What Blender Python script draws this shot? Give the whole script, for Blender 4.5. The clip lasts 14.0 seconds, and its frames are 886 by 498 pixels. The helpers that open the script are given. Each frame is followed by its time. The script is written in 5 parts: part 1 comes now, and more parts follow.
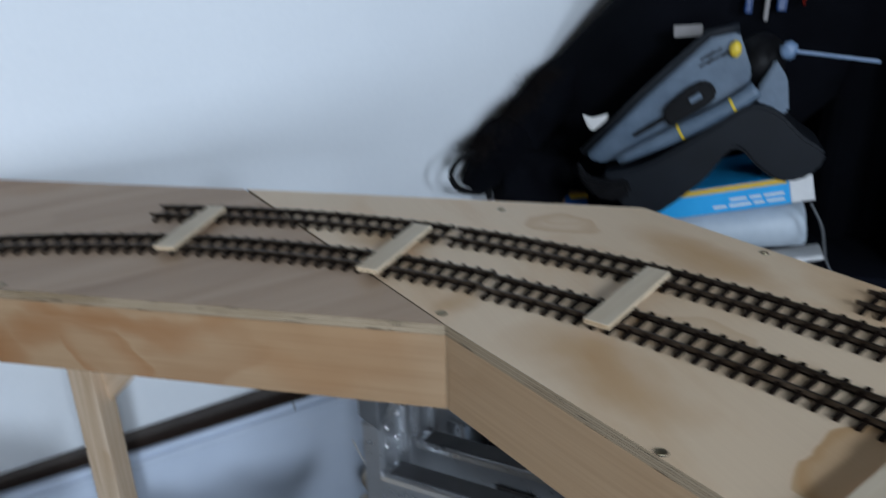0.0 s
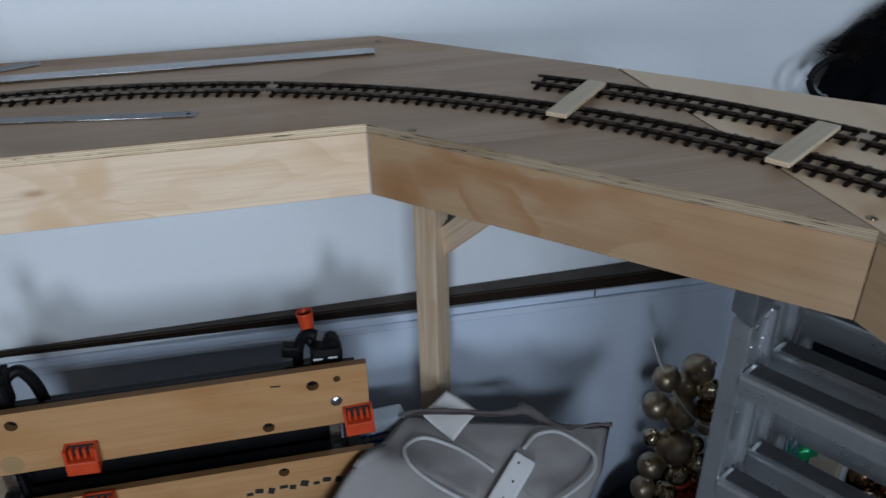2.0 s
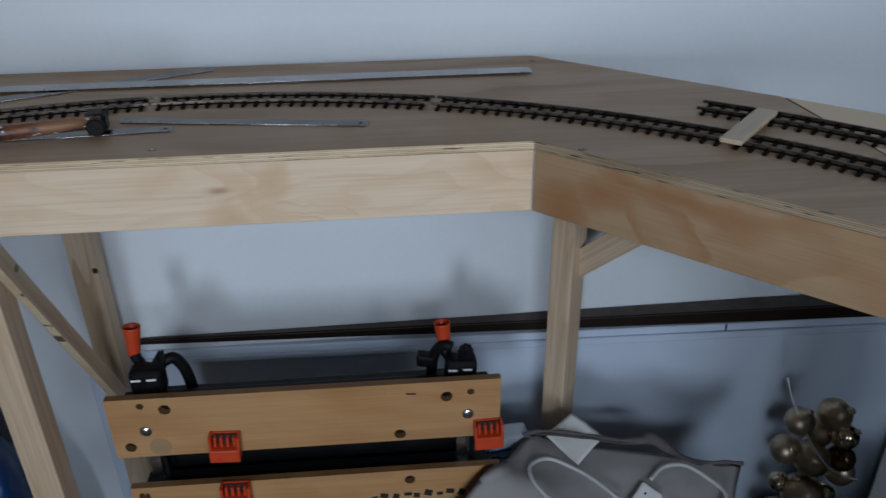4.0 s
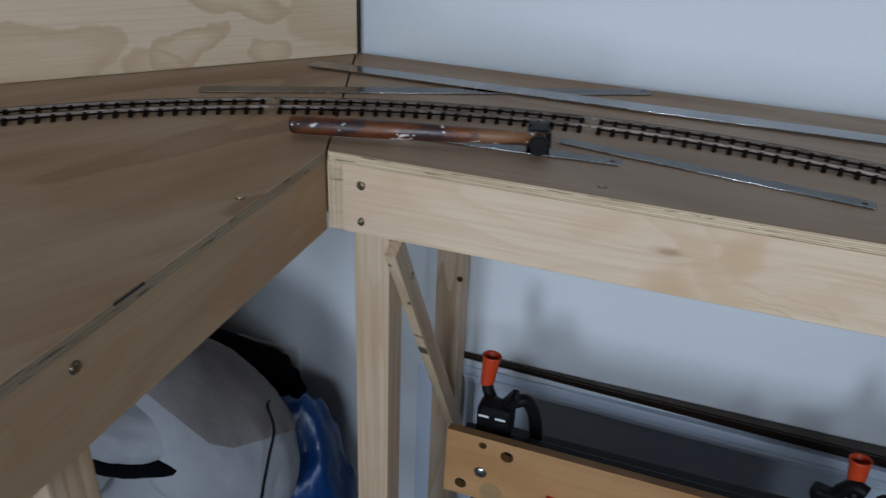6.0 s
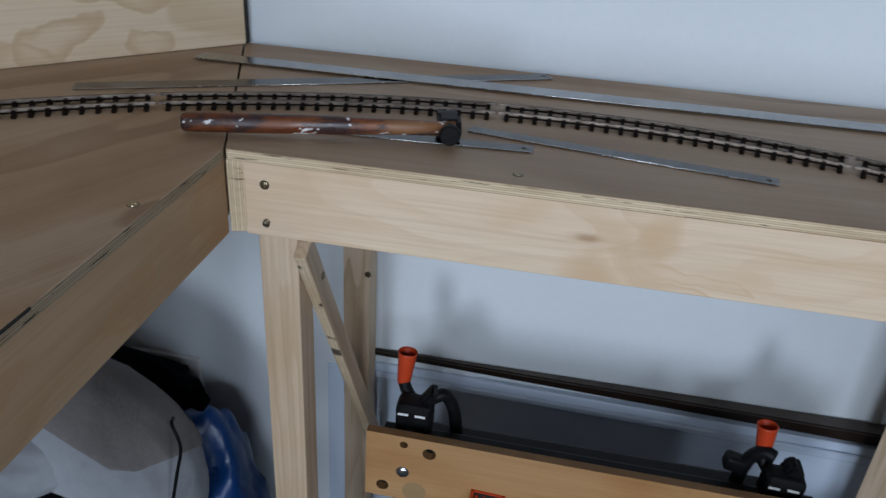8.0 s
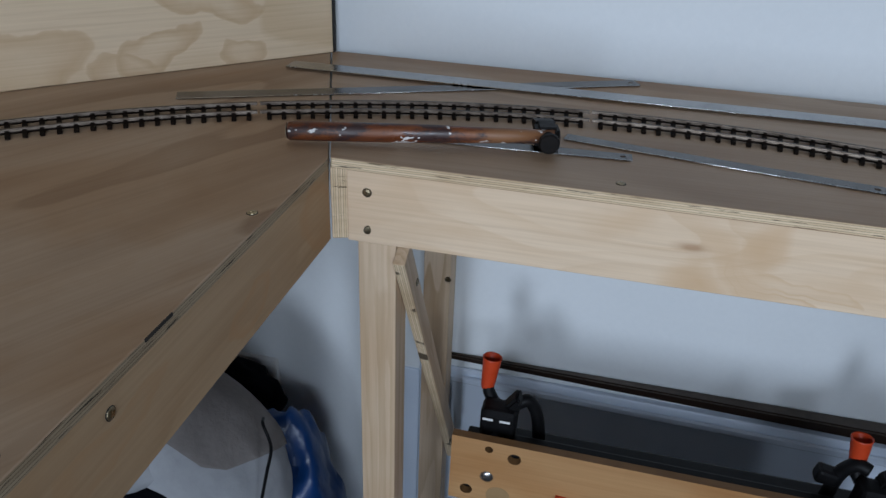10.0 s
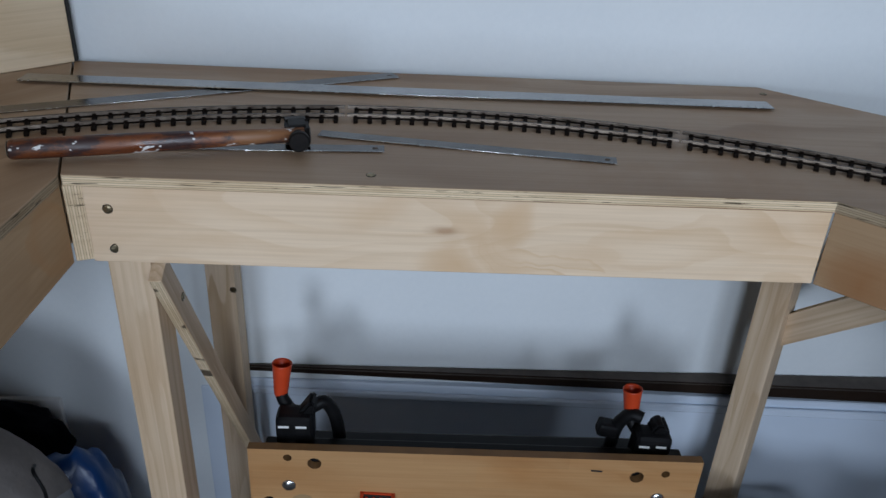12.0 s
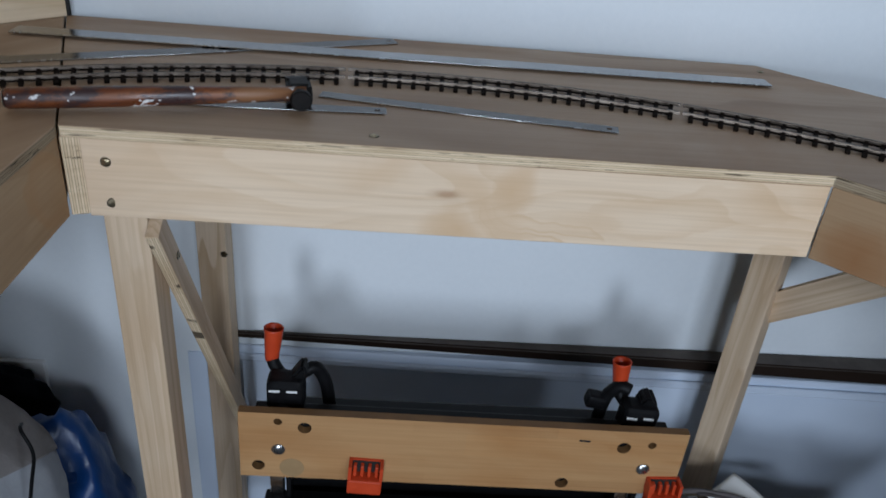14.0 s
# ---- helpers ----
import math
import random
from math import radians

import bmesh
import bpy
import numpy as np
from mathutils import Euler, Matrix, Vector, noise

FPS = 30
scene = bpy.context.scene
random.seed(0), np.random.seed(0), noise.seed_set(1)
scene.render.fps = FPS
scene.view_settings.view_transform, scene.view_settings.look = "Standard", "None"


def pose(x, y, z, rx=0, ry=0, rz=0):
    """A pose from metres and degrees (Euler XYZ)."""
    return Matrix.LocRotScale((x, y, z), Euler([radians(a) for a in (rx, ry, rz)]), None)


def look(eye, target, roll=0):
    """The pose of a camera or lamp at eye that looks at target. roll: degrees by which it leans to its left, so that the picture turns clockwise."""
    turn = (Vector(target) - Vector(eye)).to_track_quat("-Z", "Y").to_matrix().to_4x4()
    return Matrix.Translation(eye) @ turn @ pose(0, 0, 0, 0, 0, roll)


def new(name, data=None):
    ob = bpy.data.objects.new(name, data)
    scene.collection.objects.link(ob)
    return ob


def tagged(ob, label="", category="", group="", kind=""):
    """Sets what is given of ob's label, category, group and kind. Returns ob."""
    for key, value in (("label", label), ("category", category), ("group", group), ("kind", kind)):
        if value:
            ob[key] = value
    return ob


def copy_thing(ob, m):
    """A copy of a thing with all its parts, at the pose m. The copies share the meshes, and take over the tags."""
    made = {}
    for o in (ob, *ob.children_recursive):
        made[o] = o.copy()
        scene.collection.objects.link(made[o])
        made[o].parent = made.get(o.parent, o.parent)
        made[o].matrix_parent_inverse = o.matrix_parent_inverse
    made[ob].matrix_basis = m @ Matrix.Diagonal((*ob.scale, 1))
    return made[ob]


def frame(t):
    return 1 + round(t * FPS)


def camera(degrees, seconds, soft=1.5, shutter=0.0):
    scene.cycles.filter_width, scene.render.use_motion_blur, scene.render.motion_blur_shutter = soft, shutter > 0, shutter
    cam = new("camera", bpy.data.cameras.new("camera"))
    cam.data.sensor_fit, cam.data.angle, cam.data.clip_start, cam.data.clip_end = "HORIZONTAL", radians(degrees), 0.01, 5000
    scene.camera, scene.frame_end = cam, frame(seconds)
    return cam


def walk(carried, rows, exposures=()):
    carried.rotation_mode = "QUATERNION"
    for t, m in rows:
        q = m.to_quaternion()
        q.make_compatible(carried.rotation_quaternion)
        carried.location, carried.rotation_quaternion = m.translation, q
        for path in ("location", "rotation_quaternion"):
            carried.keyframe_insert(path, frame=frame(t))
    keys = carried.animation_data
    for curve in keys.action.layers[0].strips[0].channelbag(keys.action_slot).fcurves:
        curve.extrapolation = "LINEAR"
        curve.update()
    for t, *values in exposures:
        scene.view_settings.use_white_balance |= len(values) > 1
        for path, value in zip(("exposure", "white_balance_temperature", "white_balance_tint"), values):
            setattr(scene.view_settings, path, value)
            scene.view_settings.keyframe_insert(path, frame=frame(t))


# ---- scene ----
cam = camera(60.0, 14.0, 1.5, 0.45)
PATH = [
    (0, (0.033, 0.47, 1.621), (0.999, 2.041, 0.847), -1.3),
    (0.2, (0.067, 0.479, 1.632), (1.043, 1.977, 0.736), 0.4),
    (0.5, (0.085, 0.474, 1.613), (1.004, 2.008, 0.717), 0.9),
    (0.7, (0.099, 0.475, 1.625), (0.937, 2.04, 0.703), 0.7),
    (1, (0.072, 0.465, 1.606), (0.741, 2.093, 0.657), 1.2),
    (1.5, (-0.019, 0.496, 1.599), (0.368, 2.196, 0.617), -0.5),
    (2, (-0.126, 0.524, 1.598), (0.234, 2.224, 0.607), -1.2),
    (2.2, (-0.152, 0.528, 1.591), (0.228, 2.231, 0.614), 0.3),
    (4.3, (-0.251, 0.528, 1.599), (-0.158, 2.3, 0.676), -0.7),
    (4.5, (-0.302, 0.52, 1.597), (-0.254, 2.308, 0.703), -0.3),
    (5, (-0.358, 0.569, 1.582), (-0.596, 2.338, 0.679), 0.4),
    (5.2, (-0.383, 0.608, 1.575), (-0.757, 2.369, 0.704), 0.3),
    (5.5, (-0.378, 0.663, 1.579), (-0.863, 2.368, 0.654), 1.9),
    (6, (-0.427, 0.697, 1.574), (-0.968, 2.379, 0.638), 2.6),
    (6.2, (-0.459, 0.689, 1.572), (-0.884, 2.414, 0.652), 3.0),
    (6.5, (-0.483, 0.695, 1.574), (-0.715, 2.414, 0.579), 4.3),
    (6.8, (-0.489, 0.701, 1.555), (-0.524, 2.46, 0.603), 5.9),
    (7, (-0.489, 0.703, 1.567), (-0.534, 2.465, 0.622), 5.2),
    (7.5, (-0.465, 0.711, 1.567), (-0.597, 2.451, 0.59), 0.3),
    (8, (-0.459, 0.722, 1.565), (-0.724, 2.462, 0.615), 3.7),
    (8.2, (-0.481, 0.732, 1.551), (-0.78, 2.454, 0.579), 4.2),
    (8.5, (-0.49, 0.743, 1.559), (-0.856, 2.435, 0.558), 4.2),
    (8.7, (-0.5, 0.736, 1.553), (-0.858, 2.452, 0.59), 3.8),
    (9, (-0.5, 0.734, 1.574), (-0.858, 2.445, 0.603), 2.2),
    (9.2, (-0.516, 0.719, 1.572), (-0.902, 2.435, 0.621), 2.3),
    (11.3, (-0.502, 0.702, 1.571), (-0.756, 2.438, 0.612), 2.7),
    (11.5, (-0.472, 0.713, 1.564), (-0.636, 2.456, 0.597), 3.0),
    (11.8, (-0.446, 0.714, 1.563), (-0.503, 2.479, 0.625), 2.9),
    (12, (-0.446, 0.718, 1.569), (-0.384, 2.485, 0.634), 2.8),
    (12.5, (-0.441, 0.703, 1.569), (-0.411, 2.463, 0.619), 1.3),
    (13, (-0.444, 0.721, 1.565), (-0.463, 2.474, 0.602), 2.3),
    (13.5, (-0.43, 0.72, 1.565), (-0.424, 2.481, 0.617), 2.8),
    (14, (-0.467, 0.711, 1.551), (-0.349, 2.454, 0.577), 5.2),
]
walk(cam, [(t, look(eye, target, roll)) for t, eye, target, roll in PATH], [(0, -0.15), (0.7, -0.20), (1.2, -0.48), (2.2, -0.55), (4.3, -0.82), (5.5, -0.70), (6.5, -0.67), (7.5, -0.50), (9, -0.57), (11.5, -0.54), (12, -0.58), (12.5, -0.53), (14, -0.47)])

# ---- daylight ----
world = bpy.data.worlds.new("world")
scene.world = world
world.use_nodes = True
_wn = world.node_tree.nodes
_sky = _wn.new("ShaderNodeTexSky")
_sky.sky_type = "NISHITA"
_sky.sun_disc = False
_sky.sun_elevation, _sky.sun_rotation = radians(35), radians(60)
world.node_tree.links.new(_sky.outputs[0], _wn["Background"].inputs[0])
_wn["Background"].inputs[1].default_value = 0.12

# windows in the wall behind the camera, from west to east: centre x, centre z, width, height
WINDOWS = ((-0.76, 1.22, 0.50, 0.80), (0.00, 2.20, 0.80, 0.36), (1.12, 1.95, 0.46, 0.90))
ROOM_X0, ROOM_X1, ROOM_Y0, ROOM_Y1, ROOM_H = -2.4, 2.1, -1.2, 1.84, 2.62


def window_light(eye, ahead, w, h, energy):
    data = bpy.data.lights.new("window_daylight", "AREA")
    data.shape, data.size, data.size_y = "RECTANGLE", w - 0.1, h - 0.1
    data.energy, data.color = energy, (0.71, 0.83, 1.0)
    lamp = new("window_daylight", data)
    lamp.matrix_world = look(eye, ahead)
    return lamp


for (wx, wz, ww, wh), watts in zip(WINDOWS, (44.0, 42.0, 25.0)):
    window_light((wx, ROOM_Y0 - 0.02, wz), (wx, 0.0, wz), ww, wh, watts)


# ---- materials ----
def nodes_of(name, rough=0.6, metal=0.0, spec=0.5):
    m = bpy.data.materials.new(name)
    m.use_nodes = True
    t = m.node_tree
    b = t.nodes["Principled BSDF"]
    b.inputs["Roughness"].default_value = rough
    b.inputs["Metallic"].default_value = metal
    b.inputs["Specular IOR Level"].default_value = spec
    return m, t, b


def ramp(t, stops, fac):
    r = t.nodes.new("ShaderNodeValToRGB")
    e = r.color_ramp.elements
    e[0].position, e[0].color = stops[0][0], (*stops[0][1], 1)
    e[1].position, e[1].color = stops[-1][0], (*stops[-1][1], 1)
    for p, c in stops[1:-1]:
        k = e.new(p)
        k.color = (*c, 1)
    t.links.new(fac, r.inputs[0])
    return r.outputs[0]


def coords(t, scale=(1, 1, 1), shift=0.0, rot=0.0):
    tc = t.nodes.new("ShaderNodeTexCoord")
    mp = t.nodes.new("ShaderNodeMapping")
    mp.inputs["Scale"].default_value = scale
    mp.inputs["Rotation"].default_value = (0, 0, radians(rot))
    t.links.new(tc.outputs["Object"], mp.inputs["Vector"])
    if shift:
        oi = t.nodes.new("ShaderNodeObjectInfo")
        mul = t.nodes.new("ShaderNodeMath")
        mul.operation = "MULTIPLY"
        mul.inputs[1].default_value = shift
        t.links.new(oi.outputs["Random"], mul.inputs[0])
        t.links.new(mul.outputs[0], mp.inputs["Location"])
    return mp.outputs[0]


def noise_tex(t, vec, scale, detail=4.0, rough=0.55, distort=0.0):
    n = t.nodes.new("ShaderNodeTexNoise")
    n.inputs["Scale"].default_value = scale
    n.inputs["Detail"].default_value = detail
    n.inputs["Roughness"].default_value = rough
    n.inputs["Distortion"].default_value = distort
    t.links.new(vec, n.inputs["Vector"])
    return n.outputs["Fac"]


def mathn(t, op, a, b=None):
    n = t.nodes.new("ShaderNodeMath")
    n.operation = op
    for i, v in enumerate((a, b)):
        if v is None:
            continue
        if isinstance(v, (int, float)):
            n.inputs[i].default_value = v
        else:
            t.links.new(v, n.inputs[i])
    return n.outputs[0]


def mix(t, fac, a, b, mode="MIX"):
    n = t.nodes.new("ShaderNodeMix")
    n.data_type, n.blend_type = "RGBA", mode
    for sock, v in ((n.inputs[0], fac), (n.inputs[6], a), (n.inputs[7], b)):
        if isinstance(v, (int, float)):
            sock.default_value = v
        elif isinstance(v, tuple):
            sock.default_value = (*v, 1)
        else:
            t.links.new(v, sock)
    return n.outputs[2]


def bump(t, b, height, strength, dist=0.002):
    n = t.nodes.new("ShaderNodeBump")
    n.inputs["Strength"].default_value = strength
    n.inputs["Distance"].default_value = dist
    t.links.new(height, n.inputs["Height"])
    t.links.new(n.outputs[0], b.inputs["Normal"])


def wood(name, light, mid, dark, rings=9.0, grain=1.0, rough=0.6, shift=40.0, long=2.0, cross=6.0, rot=0.0, patch=0.5, bold=0.5, streak=0.5, knots=(), knot_tint=None, least=0.05, lobes=(), lobe_axis="Z", lobe_tint=None, blocks=0.0):
    """Wood with its grain along x: soft streaks, faint cathedral figure, fine pores, darker patches and knots (x, z, size)."""
    m, t, b = nodes_of(name, rough, 0.0, 0.35)
    wob = noise_tex(t, coords(t, (9, 34, 34), shift, rot), 1.0, 3.0, 0.6)
    big = mathn(t, "ADD", noise_tex(t, coords(t, (long, cross, cross), shift, rot), 1.0, 2.0, 0.4, 0.3), mathn(t, "MULTIPLY", wob, 0.035))
    halo = None
    for kx, kz, size in knots:
        if size > 0.015:
            tc = t.nodes.new("ShaderNodeTexCoord")
            mp = t.nodes.new("ShaderNodeMapping")
            mp.inputs["Location"].default_value = (-kx / (size * 2.6), 0, -kz / size)
            mp.inputs["Scale"].default_value = (1 / (size * 2.6), 0.0, 1 / size)
            t.links.new(tc.outputs["Object"], mp.inputs["Vector"])
            ln = t.nodes.new("ShaderNodeVectorMath")
            ln.operation = "DOT_PRODUCT"
            t.links.new(mp.outputs[0], ln.inputs[0])
            t.links.new(mp.outputs[0], ln.inputs[1])
            halo = mathn(t, "POWER", 2.718, mathn(t, "MULTIPLY", ln.outputs["Value"], -1.0))
            big = mathn(t, "ADD", big, mathn(t, "MULTIPLY", halo, 0.20))
    ring = mathn(t, "FRACT", mathn(t, "MULTIPLY", big, rings))
    figure = ramp(t, [(0.0, light), (0.40, light), (0.88, mid), (0.95, mid), (1.0, light)], ring)
    where = ramp(t, [(0.40, (least, least, least)), (0.62, (1, 1, 1))], noise_tex(t, coords(t, (1.9, 3.0, 3.0), shift * 2.3, rot), 1.0, 2.0))
    if halo is not None:
        where = mathn(t, "MAXIMUM", where, mathn(t, "MULTIPLY", halo, 0.8))
    col = mix(t, mathn(t, "MULTIPLY", where, bold), light, figure)
    band = noise_tex(t, coords(t, (0.9, 30.0, 30.0), shift * 0.7, rot), 1.0, 4.0, 0.65, 0.4)
    col = mix(t, mathn(t, "MULTIPLY", ramp(t, [(0.42, (0, 0, 0)), (0.75, (1, 1, 1))], band), streak), col, mid)
    fine = noise_tex(t, coords(t, (6.0, 300.0, 300.0), shift, rot), 1.0, 3.0, 0.6)
    pores = ramp(t, [(0.3, (0.80, 0.76, 0.72)), (0.62, (1, 1, 1))], fine)
    col = mix(t, 0.5 * grain, col, pores, "MULTIPLY")
    blotch = noise_tex(t, coords(t, (2.4, 4.2, 4.2), shift * 1.7, rot), 1.0, 5.0, 0.55, 0.5)
    col = mix(t, patch, col, ramp(t, [(0.50, (1, 1, 1)), (0.60, (0.90, 0.81, 0.71)), (0.72, (0.78, 0.64, 0.50))], blotch), "MULTIPLY")
    for kx, kz, size in knots:
        tc = t.nodes.new("ShaderNodeTexCoord")
        mp = t.nodes.new("ShaderNodeMapping")
        mp.inputs["Location"].default_value = (-kx / size, 0, -kz / (size * 0.32))
        mp.inputs["Scale"].default_value = (1 / size, 0.0, 1 / (size * 0.32))
        t.links.new(tc.outputs["Object"], mp.inputs["Vector"])
        ln = t.nodes.new("ShaderNodeVectorMath")
        ln.operation = "LENGTH"
        t.links.new(mp.outputs[0], ln.inputs[0])
        d = mathn(t, "ADD", ln.outputs["Value"], mathn(t, "MULTIPLY", mathn(t, "SUBTRACT", wob, 0.5), 0.9))
        col = mix(t, ramp(t, [(0.25, (0.75, 0.75, 0.75)), (0.62, (0.22, 0.22, 0.22)), (1.0, (0, 0, 0))], d), col, knot_tint or dark)
    if blocks:
        # laminated staves of differing tone
        sp = t.nodes.new("ShaderNodeSeparateXYZ")
        t.links.new(coords(t), sp.inputs[0])
        wn = t.nodes.new("ShaderNodeTexWhiteNoise")
        wn.noise_dimensions = "2D"
        cb = t.nodes.new("ShaderNodeCombineXYZ")
        row = mathn(t, "FLOOR", mathn(t, "MULTIPLY", sp.outputs["Z"], 26.0))
        t.links.new(mathn(t, "FLOOR", mathn(t, "ADD", mathn(t, "MULTIPLY", sp.outputs["X"], blocks), mathn(t, "MULTIPLY", row, 0.37))), cb.inputs[0])
        t.links.new(row, cb.inputs[1])
        t.links.new(cb.outputs[0], wn.inputs["Vector"])
        col = mix(t, 0.38, col, ramp(t, [(0.0, (0.72, 0.66, 0.60)), (0.5, (1, 1, 1)), (1.0, (1.0, 0.90, 0.78))], wn.outputs["Value"]), "MULTIPLY")
    if lobes:
        # rotary-cut figure: tan lobes with a crisp darker rim
        tc = t.nodes.new("ShaderNodeTexCoord")
        nz = t.nodes.new("ShaderNodeTexNoise")
        nz.inputs["Scale"].default_value = 9.0
        nz.inputs["Detail"].default_value = 3.5
        t.links.new(tc.outputs["Object"], nz.inputs["Vector"])
        warp = t.nodes.new("ShaderNodeVectorMath")
        warp.operation = "MULTIPLY_ADD"
        warp.inputs[1].default_value = (0.10, 0.10, 0.10)
        t.links.new(nz.outputs["Color"], warp.inputs[0])
        t.links.new(tc.outputs["Object"], warp.inputs[2])
        total = None
        for cx, cy, rx, ry, turn, amount in lobes:
            mp = t.nodes.new("ShaderNodeMapping")
            mp.vector_type = "TEXTURE"
            off = 0.05
            if lobe_axis == "Z":
                mp.inputs["Location"].default_value = (cx + off, cy + off, 0)
                mp.inputs["Rotation"].default_value = (0, 0, radians(turn))
                mp.inputs["Scale"].default_value = (rx, ry, 1000)
            else:
                mp.inputs["Location"].default_value = (cx + off, 0, cy + off)
                mp.inputs["Rotation"].default_value = (0, radians(-turn), 0)
                mp.inputs["Scale"].default_value = (rx, 1000, ry)
            t.links.new(warp.outputs[0], mp.inputs["Vector"])
            ln = t.nodes.new("ShaderNodeVectorMath")
            ln.operation = "LENGTH"
            t.links.new(mp.outputs[0], ln.inputs[0])
            stops = [(0.0, (0.9, 0.9, 0.9)), (0.5, (0.62, 0.62, 0.62)), (1.0, (0, 0, 0))] if amount < 0 else [(0.0, (0.10, 0.10, 0.10)), (0.45, (0.22, 0.22, 0.22)), (0.84, (0.80, 0.80, 0.80)), (0.94, (0.62, 0.62, 0.62)), (1.0, (0, 0, 0))]
            if amount >= 0.95:
                stops = [(0.0, (0.55, 0.55, 0.55)), (0.75, (0.66, 0.66, 0.66)), (0.92, (0.90, 0.90, 0.90)), (0.98, (0.70, 0.70, 0.70)), (1.0, (0, 0, 0))]
            f = mathn(t, "MULTIPLY", ramp(t, stops, ln.outputs["Value"]), abs(amount))
            total = f if total is None else mathn(t, "MAXIMUM", total, f)
        col = mix(t, total, col, lobe_tint or mid)
    t.links.new(col, b.inputs["Base Color"])
    r = mathn(t, "ADD", mathn(t, "MULTIPLY", band, 0.16), rough - 0.08)
    t.links.new(r, b.inputs["Roughness"])
    bump(t, b, mathn(t, "ADD", fine, mathn(t, "MULTIPLY", band, 0.6)), 0.22, 0.0008)
    return m


def ply_edge(name, axis="Z", plies=5, thick=0.012, tint=1.0, worn=0.31):
    """Sawn edge of plywood: alternating plies across the board's thickness, with gaps and glue lines."""
    m, t, b = nodes_of(name, 0.75, 0.0, 0.2)
    tc = t.nodes.new("ShaderNodeTexCoord")
    sp = t.nodes.new("ShaderNodeSeparateXYZ")
    t.links.new(tc.outputs["Object"], sp.inputs[0])
    wob = noise_tex(t, coords(t, (9, 9, 9)), 1.0, 3.0)
    z = mathn(t, "ADD", sp.outputs[axis], mathn(t, "MULTIPLY", mathn(t, "SUBTRACT", wob, 0.5), thick * 0.06))
    s = mathn(t, "FRACT", mathn(t, "MULTIPLY", z, plies / 2.0 / thick))
    stripe = ramp(t, [(0.0, (0.20, 0.14, 0.09)), (0.07, (0.72, 0.60, 0.44)), (0.43, (0.76, 0.65, 0.49)), (0.50, (0.20, 0.14, 0.09)), (0.57, (0.64, 0.52, 0.37)), (0.93, (0.68, 0.56, 0.41)), (1.0, (0.20, 0.14, 0.09))], s)
    gaps = ramp(t, [(worn, (0.03, 0.02, 0.015)), (worn + 0.04, (1, 1, 1))], noise_tex(t, coords(t, (26, 26, 420)), 1.0, 2.0))
    col = mix(t, 0.85, stripe, gaps, "MULTIPLY")
    dirt = ramp(t, [(0.45, (1, 1, 1)), (0.68, (0.66, 0.60, 0.53))], noise_tex(t, coords(t, (7, 7, 40), 9.0), 1.0, 4.0))
    col = mix(t, 0.8, col, dirt, "MULTIPLY")
    col = mix(t, 1.0, col, (tint, tint * 0.94, tint * 0.86), "MULTIPLY")
    t.links.new(col, b.inputs["Base Color"])
    bump(t, b, s, 0.35, 0.0006)
    return m


def mottled(name, base, var, scale=6.0, rough=0.6, metal=0.0, fine=60.0, bumpy=0.15, spec=0.5, dist=0.002):
    """A plain surface that varies at two scales between base and var."""
    m, t, b = nodes_of(name, rough, metal, spec)
    a = noise_tex(t, coords(t, (1, 1, 1), 13.0), scale, 4.0, 0.6)
    f = noise_tex(t, coords(t, (1, 1, 1), 13.0), fine, 3.0, 0.6)
    k = ramp(t, [(0.35, base), (0.7, var)], mathn(t, "ADD", mathn(t, "MULTIPLY", a, 0.7), mathn(t, "MULTIPLY", f, 0.3)))
    t.links.new(k, b.inputs["Base Color"])
    r = mathn(t, "ADD", mathn(t, "MULTIPLY", f, 0.2), rough - 0.1)
    t.links.new(r, b.inputs["Roughness"])
    bump(t, b, mathn(t, "ADD", f, a), bumpy, dist)
    return m


def hammered_handle(name):
    """Varnished hardwood with flakes of white paint and bare patches."""
    m, t, b = nodes_of(name, 0.28, 0.0, 0.5)
    v = coords(t, (6, 60, 60))
    grain = ramp(t, [(0.3, (0.045, 0.012, 0.006)), (0.55, (0.150, 0.042, 0.014)), (0.75, (0.27, 0.100, 0.036))], noise_tex(t, v, 1.0, 4.0))
    flakes = ramp(t, [(0.65, (0, 0, 0)), (0.67, (1, 1, 1))], noise_tex(t, coords(t, (48, 75, 75)), 1.0, 3.0, 0.6))
    dark = ramp(t, [(0.50, (0, 0, 0)), (0.60, (0.9, 0.9, 0.9))], noise_tex(t, coords(t, (20, 45, 45)), 1.0, 5.0, 0.68))
    sp = t.nodes.new("ShaderNodeSeparateXYZ")
    t.links.new(coords(t), sp.inputs[0])
    grain = mix(t, ramp(t, [(0.20, (0, 0, 0)), (0.225, (0.5, 0.5, 0.5)), (0.25, (0.5, 0.5, 0.5)), (0.28, (0.3, 0.3, 0.3))], sp.outputs["X"]), grain, (0.25, 0.14, 0.068))
    col = mix(t, dark, grain, (0.03, 0.018, 0.02))
    col = mix(t, flakes, col, (0.72, 0.70, 0.68))
    t.links.new(col, b.inputs["Base Color"])
    rub = noise_tex(t, coords(t, (14, 60, 60)), 1.0, 4.0, 0.6)
    t.links.new(ramp(t, [(0.4, (0.22, 0.22, 0.22)), (0.65, (0.55, 0.55, 0.55))], rub), b.inputs["Roughness"])
    bump(t, b, rub, 0.35, 0.001)
    return m


